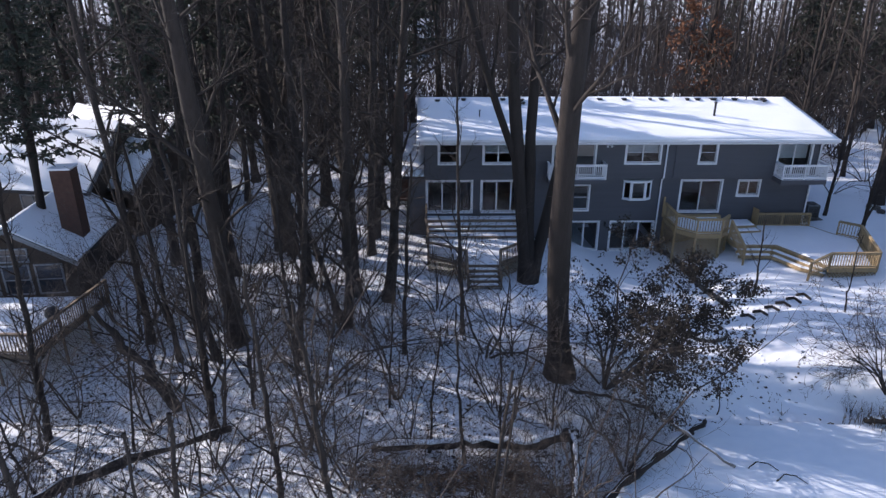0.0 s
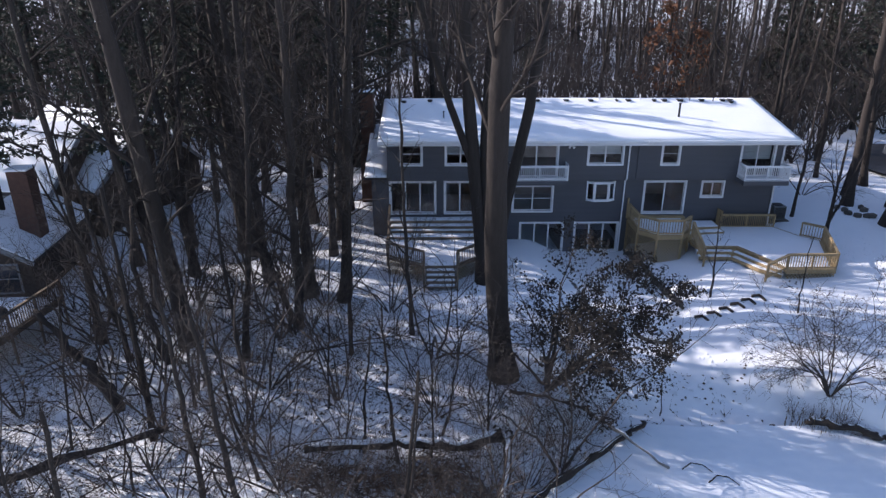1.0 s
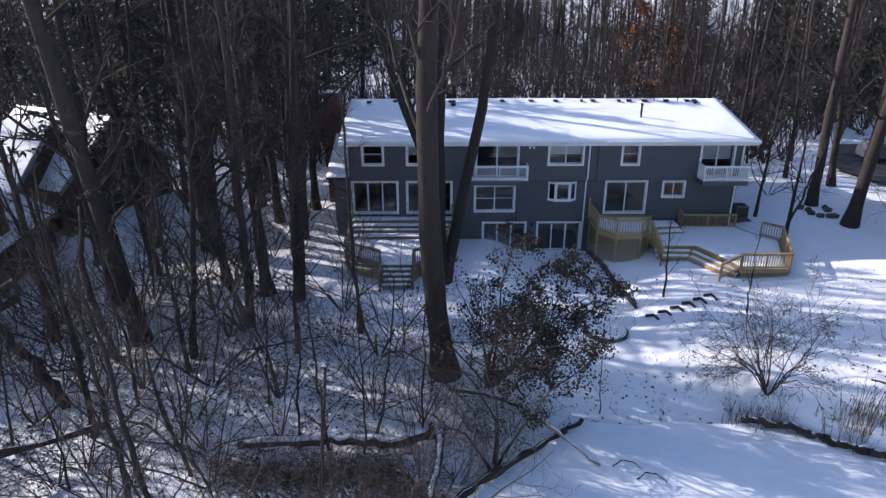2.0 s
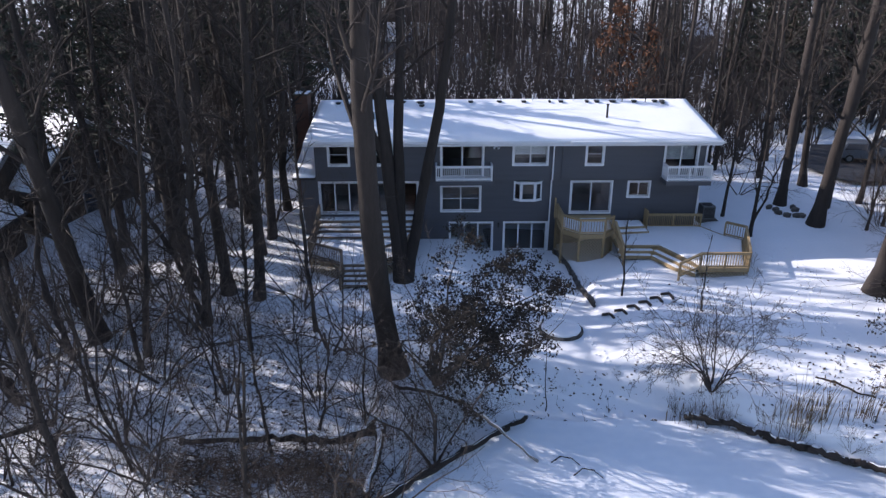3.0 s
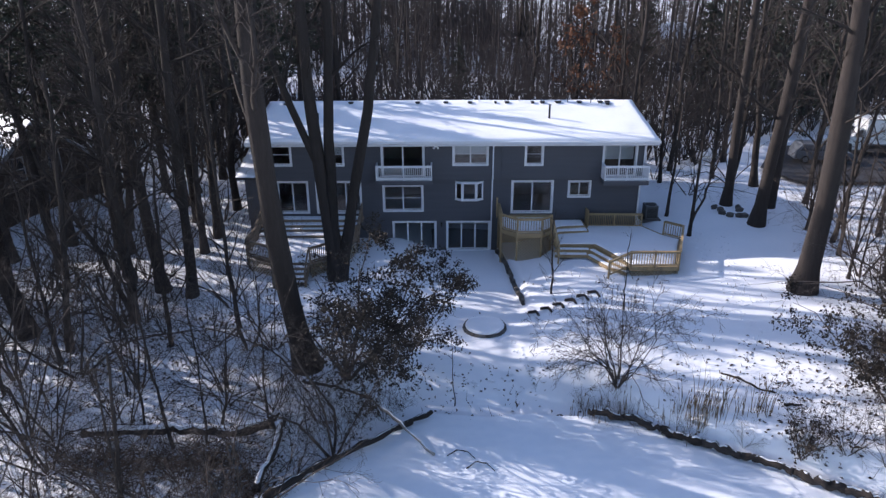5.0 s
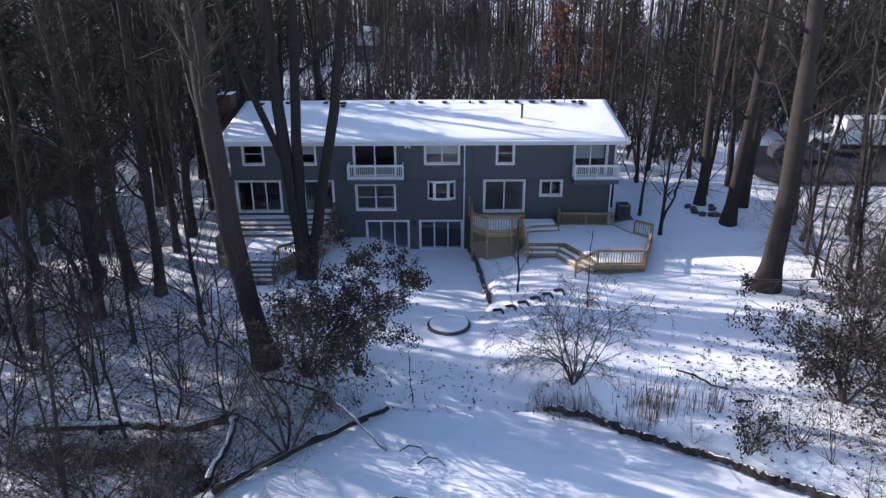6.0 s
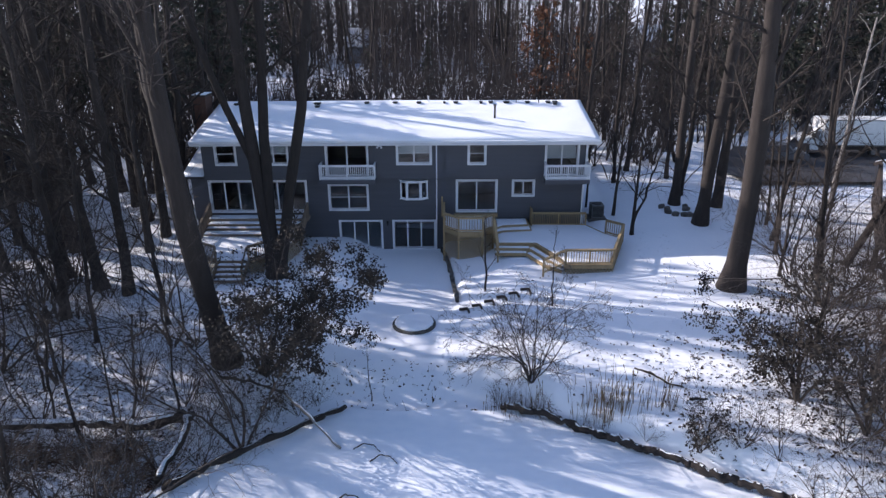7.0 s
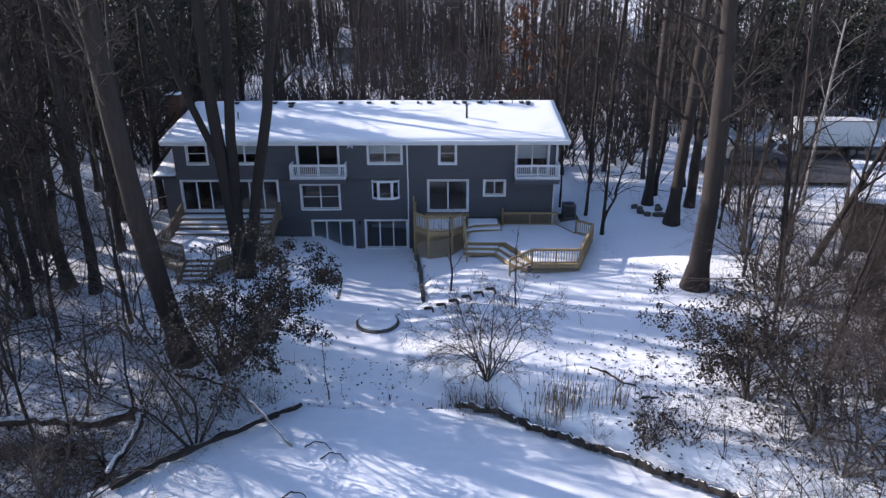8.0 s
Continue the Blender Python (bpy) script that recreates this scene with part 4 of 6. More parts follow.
def conifer(seed, height, r, spread, tiers, first_tier=0.12, droop=-0.25, tuft=0.42):
    """A spruce or pine: trunk, drooping boughs, needle sprays."""
    rng = np.random.default_rng(seed)
    trunk, wood, needles = Tubes(), Tubes(), Tubes()
    pts, rad = trunk_line(rng, height, r, (0, 0), wander=0.008)
    trunk.tube(pts, rad, 8)
    for i in range(tiers):
        u = first_tier + (1 - first_tier) * (i / tiers) ** 0.9
        z = u * height
        L0 = spread * (1 - u) ** 0.8 + 0.25
        for k in range(6):
            if rng.random() < 0.12:
                continue
            a = k * 1.047 + i * 0.7 + rng.uniform(-0.3, 0.3)
            L = L0 * rng.uniform(0.6, 1.15)
            q = line(rng, (0, 0, z + rng.uniform(-0.2, 0.2)), (math.cos(a), math.sin(a), 0.15), L, 4, 0.07, droop / 4)
            wood.tube(q, np.linspace(0.035, 0.01, 5), 3)
            m = max(3, int(L / 0.13))
            t = rng.uniform(0.12, 1.0, m) * 4
            j = np.minimum(3, t.astype(int))
            c = q[j] + (q[j + 1] - q[j]) * (t - j)[:, None]
            d = (q[j + 1] - q[j]) / (L / 4) + rng.normal(size=(m, 3)) * 0.7
            d[:, 2] -= 0.25
            needles.blades(c, d, tuft * (0.6 + 0.4 * L0 / spread), 0.085, rng)
            needles.blades(c, rng.normal(size=(m, 3)) + (0, 0, -0.4), tuft * 0.6, 0.07, rng)
    return [("trunk", trunk.mesh("trunk", BARK)), ("crown", wood.mesh("crown", TWIG)), ("foliage", needles.mesh("foliage", NEEDLE))]


SPRUCE = conifer(51, 14, 0.22, 3.4, 30, 0.06, -0.3)
PINE = conifer(52, 22, 0.30, 3.8, 26, 0.34, -0.05, 0.55)
spruce = plant("spruce_tree", SPRUCE, (14.0, 80), "dark green spruce standing in a snowy wood", "tree", "spruces", 0, 0.67)
for i, (x, y, s) in enumerate(((40.5, 74, 1.15), (44.5, 79, 1.25), (36.5, 84, 1.1), (50.5, 84.5, 1.1), (60.5, 86.5, 1.2), (55.0, 92, 1.2), (58.5, 79.5, 1.5), (52.5, 75.5, 1.35), (64.0, 83.0, 1.6), (47.5, 70.5, 1.2), (71.0, 88.0, 1.6), (67, 80, 1.2), (32.0, 77.5, 0.8), (27, 118, 0.8), (4.5, 104, 0.6))):
    again(spruce, (x, y), 53 * i, s)
pine = plant("pine_tree", PINE, (-9.6, 50.5), "tall dark pine with ragged needle boughs", "tree", "pines", 0, 1.0)
# the outermost pines on the -x side are unseen, added to shade the bank
for i, (x, y, s) in enumerate(((-13.2, 52.8, 1.0), (-6.2, 54.0, 0.95), (-17.5, 56, 1.05), (-3.4, 57.5, 1.0), (-22.5, 58.0, 1.0), (-11.5, 60.5, 1.05), (-27.5, 55.5, 1.0), (-8.8, 65.5, 1.0), (-16.5, 66.5, 1.1), (-33.5, 60.5, 1.1), (-25.5, 68.5, 1.1),
                               (-14.4, 38.2, 0.95), (-12.2, 41.0, 0.95), (-24.6, 38.0, 1.05), (-20.8, 36.4, 0.95), (-7.0, 50.0, 0.9), (-1.0, 61.5, 0.95), (-40, 66, 1.1), (-38.5, 44, 1.1), (-36, 36, 1.0), (-42, 24, 1.05), (-45, 33, 1.1), (-46, 50, 1.1), (-41, 14, 1.0))):
    again(pine, (x, y), 77 * i, s)
# rust-leaved oak behind the ridge
rng = np.random.default_rng(61)


def leafy_oak(seed):
    rng = np.random.default_rng(seed)
    trunk, wood, twigs, leaves = Tubes(), Tubes(), Tubes(), Tubes()
    pts, rad = trunk_line(rng, 13, 0.2, (0.02, 0))
    ends = []
    trunk.tube(pts, rad, 8)
    branches(rng, wood, twigs, pts, rad, 16, 0.25, 3.0, 0.9, 3, 0.05, 0.015, ends, 0.5, 5)
    e = np.concatenate([q[1:] for q in ends])
    e = e[rng.random(len(e)) < 0.85]
    leaves.blades(e, rng.normal(size=(len(e), 3)) + (0, 0, -0.5), 0.40, 0.13, rng)
    leaves.blades(e + rng.normal(size=e.shape) * 0.15, rng.normal(size=(len(e), 3)) + (0, 0, -0.5), 0.40, 0.13, rng)
    return [("trunk", trunk.mesh("trunk", BARK)), ("crown", wood.mesh("crown", BARK)), ("twig_spray", twigs.mesh("twig_spray", TWIG)), ("foliage", leaves.mesh("foliage", RUSTLEAF))]


oak = plant("oak_tree", leafy_oak(62), (25.3, 66.5), "young oak still holding rust-brown leaves", "tree", "rust-leaved oaks")
again(oak, (29.8, 71.0), 130, 0.8)


# ---- far woods: one mass of thin trunks and boughs to the horizon ----
def far_woods(name, n, y0, y1, seed, mat, label, wide=None, twigs=0, gaps=()):
    """Trunks, boughs and a haze of fine twigs; gaps: (x0, x1, y0, y1) kept open."""
    rng = np.random.default_rng(seed)
    tb = Tubes()
    for i in range(n):
        y = y0 + (y1 - y0) * rng.random() ** 1.2
        x = 12 + rng.uniform(-1, 1) * (40 + 0.72 * y) if wide is None else rng.uniform(*wide)
        if (-13 < x < 5 and y < 124 and rng.random() < 0.9) or any(a < x < b and c < y < d for a, b, c, d in gaps):
            continue
        z0, h = gz(x, y) - 0.3, rng.uniform(14, 24)
        r = rng.uniform(0.10, 0.24)
        bend = rng.normal(size=2) * 0.6
        tb.tube([(x, y, z0), (x + bend[0] * 0.4, y, z0 + h * 0.5), (x + bend[0], y + bend[1], z0 + h)], (r, r * 0.7, 0.03), 3)
        m = 16
        for k in range(m):
            u = 0.10 + 0.87 * (k + rng.random()) / m
            a, L = rng.uniform(0, 6.28), rng.uniform(1.5, 4.2) * (1.2 - u)
            p = np.array((x + bend[0] * u, y + bend[1] * u, z0 + h * u))
            q = p + np.array((math.cos(a) * L, math.sin(a) * L, L * 0.75))
            tb.tube([p, q], (0.06, 0.025), 3)
            s = (p + q) / 2
            tb.tube([s, s + np.array((math.cos(a + 1) * L * 0.6, math.sin(a + 1) * L * 0.6, L * 0.35))], (0.05, 0.022), 3)
            for w in range(twigs):
                s = p + (q - p) * rng.uniform(0.3, 1.0)
                tb.tube([s, s + (rng.normal(size=3) * 0.5 + (0, 0, 0.25)) * rng.uniform(1.0, 2.6)], (0.022, 0.012), 3)
    return tagged(new(name, tb.mesh(name, mat)), label, "wood", kind="stuff")


OPEN = ((20, 34, 60, 70), (36, 92, 49, 73), (10, 20, 60, 112), (-40, -11, 50, 64))
far_woods("far_woods", 150, 63, 104, 74, FARBARK, "leafless wood with a haze of fine twigs behind the house", (-50, 85), 5, OPEN)
far_woods("far_woods", 800, 100, 240, 71, FARBARK, "distant leafless wood of thin grey-brown trunks", None, 2)
far_woods("far_woods", 300, 122, 175, 73, FARBARK, "dense leafless wood beyond a snowy clearing", (-34, 26), 3)
far_woods("far_woods", 400, 240, 520, 72, FARBARK, "distant leafless wood on the horizon")


def underbrush(n, seed):
    """Waist-to-roof-high brush between the far trees."""
    rng = np.random.default_rng(seed)
    tb = Tubes()
    for i in range(n):
        y = 57 + 130 * rng.random() ** 1.5
        x = 12 + rng.uniform(-1, 1) * (36 + 0.70 * (y - 30))
        if (38 < x < 92 and 49 < y < 63) or (-13 < x < 4 and 86 < y < 122 and rng.random() < 0.9) or (x > 45 and y < 70 and rng.random() < 0.6) or (x < -13 and y < 60):
            continue
        z = gz(x, y) - 0.1
        for k in range(5):
            h = rng.uniform(1.5, 8.0)
            a = rng.normal(size=2) * 0.22 * h
            p, q = np.array((x, y, z)), np.array((x + a[0], y + a[1], z + h))
            m = (p + q) / 2 + rng.normal(size=3) * 0.1 * h
            tb.tube([p, m, q], (0.060, 0.045, 0.020), 3)
            for j in range(3):
                s = m + (q - m) * rng.random() if j else m
                tb.tube([s, s + (rng.normal(size=3) * 0.22 + (0, 0, 0.22)) * h], (0.034, 0.014), 3)
    return tagged(new("underbrush", tb.mesh("underbrush", FARBARK)), "tangled bare brush between the far trees", "brush", kind="stuff")


underbrush(2300, 75)


# ---- shrubs and saplings ----
def shrub(seed, height, stems, spread, twig_levels=2, side=6, reach=0.45, r=0.03, leaf=0, leaf_mat=None, leaf_len=0.12, bias=(0, 0), fine=0.0095, lift=0.02, fat=1.0, wind=0.12, to=None):
    """Meshes of a many-stemmed shrub, with withered leaves where leaf is above 0."""
    rng = np.random.default_rng(seed)
    wood, twigs, leaves, ends = Tubes(), Tubes(), Tubes(), []
    for i in range(stems):
        a = 6.283 * i / stems + rng.uniform(-0.4, 0.4)
        tilt = spread * rng.uniform(0.35, 1.0)
        d = (math.cos(a) * tilt + bias[0] * rng.uniform(0.5, 1.2), math.sin(a) * tilt + bias[1], 1.0)
        L = height * rng.uniform(0.7, 1.12) * (1 + 0.25 * tilt)
        q = line(rng, (math.cos(a) * 0.08, math.sin(a) * 0.08, -0.1), d, L, 6, wind, lift)
        rr = np.linspace(r * rng.uniform(0.8, 1.2), r * 0.18, 7)
        wood.tube(q, rr, 4)
        branches(rng, wood, twigs, q, rr, side, 0.18, L * reach, 0.75, twig_levels, lift, fine, ends, 0.6, side)
    out = [("crown", wood.mesh("crown", TWIG)), ("twig_spray", twigs.mesh("twig_spray", TWIG))]
    if leaf:
        e = np.concatenate([q[1:] for q in ends])
        e = e[rng.permutation(len(e))]
        if to is not None:
            e = e[rng.random(len(e)) < np.clip((e[:, 0] * to + 1.6) / 4.0, 0.10, 1)]
        c = e[(len(e) * rng.random(leaf) ** 1.15).astype(int)] + rng.normal(size=(leaf, 3)) * 0.11
        leaves.blades(c, rng.normal(size=(leaf, 3)) + (0, 0, -0.7), leaf_len, leaf_len * 0.33 * fat, rng)
        out.append(("foliage", leaves.mesh("foliage", leaf_mat or DRYLEAF)))
    return out


BARE = "bare many-stemmed shrub with fine dark twigs in snow"
# the leafy bush by the pond, its boughs reaching over to one side
plant("bush", shrub(81, 5.4, 11, 0.85, 3, 6, 0.52, 0.075, 13500, DRYLEAF, 0.14, (0.26, 0.0), 0.011, -0.005, wind=0.16, to=1), (8.0, 25.3), "broad bush with withered dark leaves on arching boughs", "bush", "leafy bushes")
plant("bush", shrub(82, 4.2, 15, 0.60, 3, 6, 0.52, 0.036, 0, None, 0.1, (0, 0), 0.014, -0.06, wind=0.28), (19.6, 24.6), "round bare shrub with arching fine twigs", "bush", "bare shrubs on the lawn")
plant("bush", shrub(83, 4.8, 8, 0.70, 3, 5, 0.50, 0.065, 4200, DRYLEAF, 0.14, (-0.20, 0.05), 0.009, 0.0, wind=0.18, to=-1), (29.6, 22.1), "leafy shrub with dark withered leaves beside the bank", "bush", "leafy bushes")
plant("bush", shrub(84, 5.0, 8, 0.8, 3, 5, 0.48, 0.05, 2400, DRYLEAF, 0.14, (0.1, 0.05), 0.011, 0.0, wind=0.18), (31.0, 19.8), "leafy shrub with dark withered leaves", "bush", "leafy bushes")
plant("bush", shrub(85, 1.5, 10, 1.0, 3, 5, 0.45, 0.022, 500, DRYLEAF, 0.13), (25.3, 20.3), "low tangled shrub with a few brown leaves", "bush", "leafy bushes")

SHRUBS = [shrub(91, 5.6, 6, 0.75, 3, 5, 0.58, 0.038, 0, fine=0.0095, lift=-0.01, wind=0.2), shrub(92, 4.4, 6, 0.95, 3, 5, 0.62, 0.028, 0, fine=0.0095, lift=-0.02, wind=0.2), shrub(93, 7.5, 4, 0.5, 3, 5, 0.50, 0.050, 0, fine=0.0095, lift=0.0, wind=0.17),
          shrub(94, 2.2, 9, 0.9, 2, 7, 0.5, 0.018, 0, fine=0.007), shrub(95, 6.8, 4, 0.75, 3, 5, 0.55, 0.055, 0, fine=0.0095, lift=-0.01, wind=0.2)]
seeds = {}


def thicket(k, x, y, turn, size, group):
    if k not in seeds:
        seeds[k] = plant("shrub", SHRUBS[k], (x, y), BARE, "shrub", group, turn, size)
        return
    c = again(seeds[k], (x, y), turn, size)
    c["group"] = group


rng = np.random.default_rng(96)
done = []
tries = 0
while len(done) < 74 and tries < 4000:
    tries += 1
    x, y = rng.uniform(-18, 8.5), rng.uniform(13.5, 33.5)
    if y < shore(x) + 0.2 and x > 5.5 or (x > 1.0 and y > 28.6) or (x > 4.5 and 24.6 < y) or any((x - a) ** 2 + (y - b) ** 2 < 0.9 for a, b in done):
        continue
    if y > 27 and rng.random() < 0.35:
        continue
    done.append((x, y))
    k = int(rng.choice(5, p=(0.26, 0.27, 0.15, 0.18, 0.14)))
    thicket(k, x, y, float(rng.uniform(0, 360)), float(rng.uniform(0.75, 1.15)), "shrubs of the left thicket")
for i, (x, y, k, s) in enumerate(((5.2, 22.9, 1, 0.8), (6.3, 22.2, 3, 1.1), (7.2, 22.7, 1, 0.75), (8.1, 22.3, 3, 1.0), (8.8, 23.0, 3, 0.9), (9.7, 23.6, 3, 0.8), (6.6, 20.6, 3, 1.1), (7.9, 21.2, 3, 0.9), (5.2, 20.0, 1, 0.8),
                                  (4.6, 24.4, 1, 0.7), (8.6, 25.6, 3, 0.9), (10.4, 24.3, 3, 0.6), (3.3, 23.4, 0, 0.75), (19.0, 23.4, 3, 0.55), (19.7, 23.2, 3, 0.5), (18.2, 24.2, 3, 0.45), (21.9, 22.0, 3, 0.6), (25.6, 20.6, 3, 0.9), (26.6, 19.9, 3, 1.0), (27.6, 19.2, 1, 0.6), (23.6, 21.2, 3, 0.5), (29.5, 22.6, 3, 0.8), (30.4, 23.8, 1, 0.6), (29.4, 17.0, 1, 1.0), (30.8, 17.7, 0, 0.9), (31.9, 18.7, 1, 1.0), (30.3, 15.8, 1, 1.05), (32.6, 16.7, 0, 1.0), (33.6, 19.7, 1, 1.0), (28.5, 17.6, 3, 1.2), (31.3, 16.2, 3, 1.3), (32.4, 20.6, 1, 0.9), (29.9, 19.3, 3, 1.1), (0.5, 18.6, 1, 0.9), (2.0, 17.6, 1, 0.9), (3.5, 18.2, 3, 1.2), (1.0, 16.2, 1, 1.0), (4.5, 17.1, 3, 1.2), (-1.0, 17.6, 1, 1.0), (5.3, 17.4, 3, 1.1), (2.8, 19.6, 3, 1.1), (-0.4, 19.9, 3, 1.2))):
    thicket(k, x, y, 59 * i, s, "low brush of the bank")
n = 0
while n < 30:
    x, y = rng.uniform(29.5, 44), rng.uniform(13.5, 30.5)
    if y < shore(x) + 0.6 or (x < 30 and y > 22.5) or (x < 33 and y > 27):
        continue
    n += 1
    thicket(int(rng.choice(5, p=(0.25, 0.3, 0.1, 0.25, 0.1))), x, y, float(rng.uniform(0, 360)), float(rng.uniform(0.7, 1.05)), "shrubs of the right thicket")
n = 0
while n < 18:
    x, y = rng.uniform(-14, 44), rng.uniform(38, 66)
    if -2.5 < x < 29 and y < 56 or (x < 0 and y < 42 and x > -1.5) or (26 < x < 35.5 and y < 47) or (38.5 < x and y > 50) or (x > 38 and y < 48) or x < -13 and y < 55:
        continue
    n += 1
    thicket(int(rng.choice(5, p=(0.3, 0.2, 0.25, 0.15, 0.1))), x, y, float(rng.uniform(0, 360)), float(rng.uniform(0.7, 1.15)), "shrubs among the trees")


n = 0
while n < 26:
    x, y = rng.uniform(34.0, 47), rng.uniform(26, 47)
    if (x > 38.5 and 35.5 < y - 0.56 * (40 - x) and y < 47) or (x < 36 and y > 34):
        continue
    n += 1
    thicket(int(rng.choice(5, p=(0.3, 0.25, 0.2, 0.15, 0.1))), x, y, float(rng.uniform(0, 360)), float(rng.uniform(0.7, 1.1)), "shrubs of the right thicket")


# the dense edge of the right thicket
rng = np.random.default_rng(98)
n = 0
while n < 16:
    x, y = rng.uniform(31.8, 38.5), rng.uniform(20.5, 30.5)
    if (x - 31.05) ** 2 + (y - 32.1) ** 2 < 4 or x < 32.5 and y > 26:
        continue
    n += 1
    thicket(int(rng.choice((0, 1, 4))), x, y, float(rng.uniform(0, 360)), float(rng.uniform(0.8, 1.1)), "shrubs of the right thicket")

# taller brush between the trunks of the left bank
rng = np.random.default_rng(97)
n = 0
while n < 18:
    x, y = rng.uniform(-14, -0.6), rng.uniform(28.5, 45)
    if (x > -1.6 and y > 36) or any((x - a) ** 2 + (y - b) ** 2 < 1.2 for a, b in ((-8.65, 30.0), (-3.4, 34.0), (-1.6, 33.3), (-8.6, 40.4), (-2.96, 39.5))):
        continue
    n += 1
    thicket(int(rng.choice((0, 1, 2, 4))), x, y, float(rng.uniform(0, 360)), float(rng.uniform(0.8, 1.15)), "shrubs of the left thicket")


def sapling(seed, height, r, limbs, reach, lean=(0, 0), levels=2, start=0.3, bark=None):
    return bare_tree(seed, height, r, lean, start, limbs, reach, 5, fine=0.010, levels=levels, bark=bark, wander=0.09)


plant("sapling", sapling(101, 4.6, 0.065, 9, 1.7, (-0.01, 0)), (18.12, 33.55), "slim bare young tree on the lawn", "tree", "young trees")
plant("sapling", sapling(102, 4.4, 0.04, 7, 1.2, (0.0, 0)), (21.4, 30.9), "thin bare young tree on the lawn", "tree", "young trees")
plant("sapling", sapling(103, 3.6, 0.025, 6, 0.9, (0.01, 0)), (12.66, 24.7), "thin bare sapling at the pond's edge", "tree", "young trees")
plant("tree", bare_tree(104, 6.5, 0.13, (0.0, 0.0), 0.22, 8, 2.6, 5, forks=((0.2, 1.2, 0.2, 0.7),), fine=0.01), (28.0, 40.4), "small bare tree with spreading boughs", "tree", "young trees")
plant("tree", bare_tree(105, 9.0, 0.11, (0.03, 0.0), 0.25, 9, 2.4, 5, fine=0.01), (27.6, 43.9), "small bare tree beside the house", "tree", "young trees")
plant("tree", bare_tree(106, 8.0, 0.08, (-0.01, 0.0), 0.25, 9, 2.0, 5, fine=0.01), (26.2, 46.2), "small bare tree beside the house", "tree", "young trees")
plant("birch_tree", bare_tree(107, 13, 0.13, (0.02, -0.03), 0.35, 10, 3.2, 5, fine=0.012, bark=PALEBARK), (43.5, 45.5), "pale-barked birch with bare boughs", "tree", "young trees")
plant("tree", bare_tree(108, 11, 0.2, (0.30, -0.12), 0.35, 8, 4.5, 5, fine=0.012), (38.6, 35.0), "leaning bare tree with long boughs", "tree", "young trees")
# thin poles of young growth in front of the thicket
for i, (x, y, h, lx) in enumerate(((3.1, 21.5, 6.5, 0.02), (3.4, 22.2, 5.0, 0.16), (1.9, 21.2, 6.8, -0.05), (5.2, 22.4, 6.2, 0.0), (0.6, 21.8, 5.5, 0.1), (-3.0, 20.5, 7.5, -0.09), (-7.6, 20.4, 6.6, 0.06), (-10.8, 22.6, 7.0, 0.12), (-6.5, 24.5, 8, -0.08), (-1.0, 24.0, 7.2, 0.04), (-12.6, 19.6, 6.5, -0.1))):
    plant("sapling", sapling(120 + i, h, 0.045 + 0.012 * (i % 3), 9, 1.9, (lx, 0.02), 2, 0.2), (x, y), "slim bare young tree in the thicket", "tree", "young trees of the thicket")


# ---- logs, stones and litter ----
def log(name, pts, r0, r1, label, group="", snow=0.0, sides=9, seed=0, mat=None):
    """A lying trunk through pts, with a strip of snow along its top where snow is above 0."""
    rng = np.random.default_rng(seed)
    p = np.array(pts, float)
    t = np.linspace(0, len(p) - 1, 4 * len(p))
    i = np.minimum(t.astype(int), len(p) - 2)
    q = p[i] + (p[i + 1] - p[i]) * (t - i)[:, None]
    q[1:-1] += rng.normal(size=(len(q) - 2, 3)) * r0 * 0.30
    rad = np.linspace(r0, r1, len(q)) * (1 + 0.16 * rng.normal(size=len(q)))
    rad[0] *= 0.85
    tb = Tubes()
    tb.tube(np.concatenate([q[:1], q, q[-1:]]), np.concatenate([[0.01], rad, [0.01]]), sides)
    th = thing(name, tuple(q[0]), label, "log", group)
    hang(new("stem", tb.mesh("stem", mat or BARK)), th)
    if snow:
        sb = Tubes()
        s = q + np.stack([np.zeros(len(q)), np.zeros(len(q)), rad * 0.72], -1)
        on = (rad * 0.72 * snow) * (0.75 + 0.5 * rng.random(len(q)))
        on[0] = on[-1] = 0.01
        sb.tube(s, on, 7)
        hang(new("snow_strip", sb.mesh("snow_strip", SNOW)), th)
    return th


log("fallen_log", [(-1.5, 21.3, 0.55), (0.6, 21.45, 0.60), (2.5, 21.65, 0.52), (4.2, 21.5, 0.52), (5.75, 21.75, 0.75)], 0.16, 0.24, "snow-topped fallen trunk lying across the thicket", "fallen logs", 0.9, seed=1)
log("fallen_log", [(6.0, 21.9, 0.8), (5.9, 21.0, 0.25), (5.6, 19.2, -0.2)], 0.16, 0.13, "short snowy log leaning on a fallen trunk", "fallen logs", 0.9, seed=2)
log("shore_log", [(11.7, 23.65, -0.15), (10.6, 22.8, -0.12), (8.9, 21.25, -0.1), (7.2, 19.9, -0.12), (6.0, 18.7, -0.18)], 0.11, 0.16, "dark log lying along the frozen shore", "fallen logs", 0.35, seed=3)
log("fallen_branch", [(9.1, 23.75, 0.55), (10.3, 22.6, 0.25), (11.85, 21.1, -0.28)], 0.09, 0.05, "pale broken branch on the frozen pond edge", "fallen logs", 0.6, seed=4, mat=PALEBARK)
log("fallen_branch", [(6.3, 24.3, 0.95), (7.9, 24.0, 0.85), (9.2, 23.6, 0.6)], 0.10, 0.06, "snowy dead branch under the bush", "fallen logs", 0.6, seed=5)
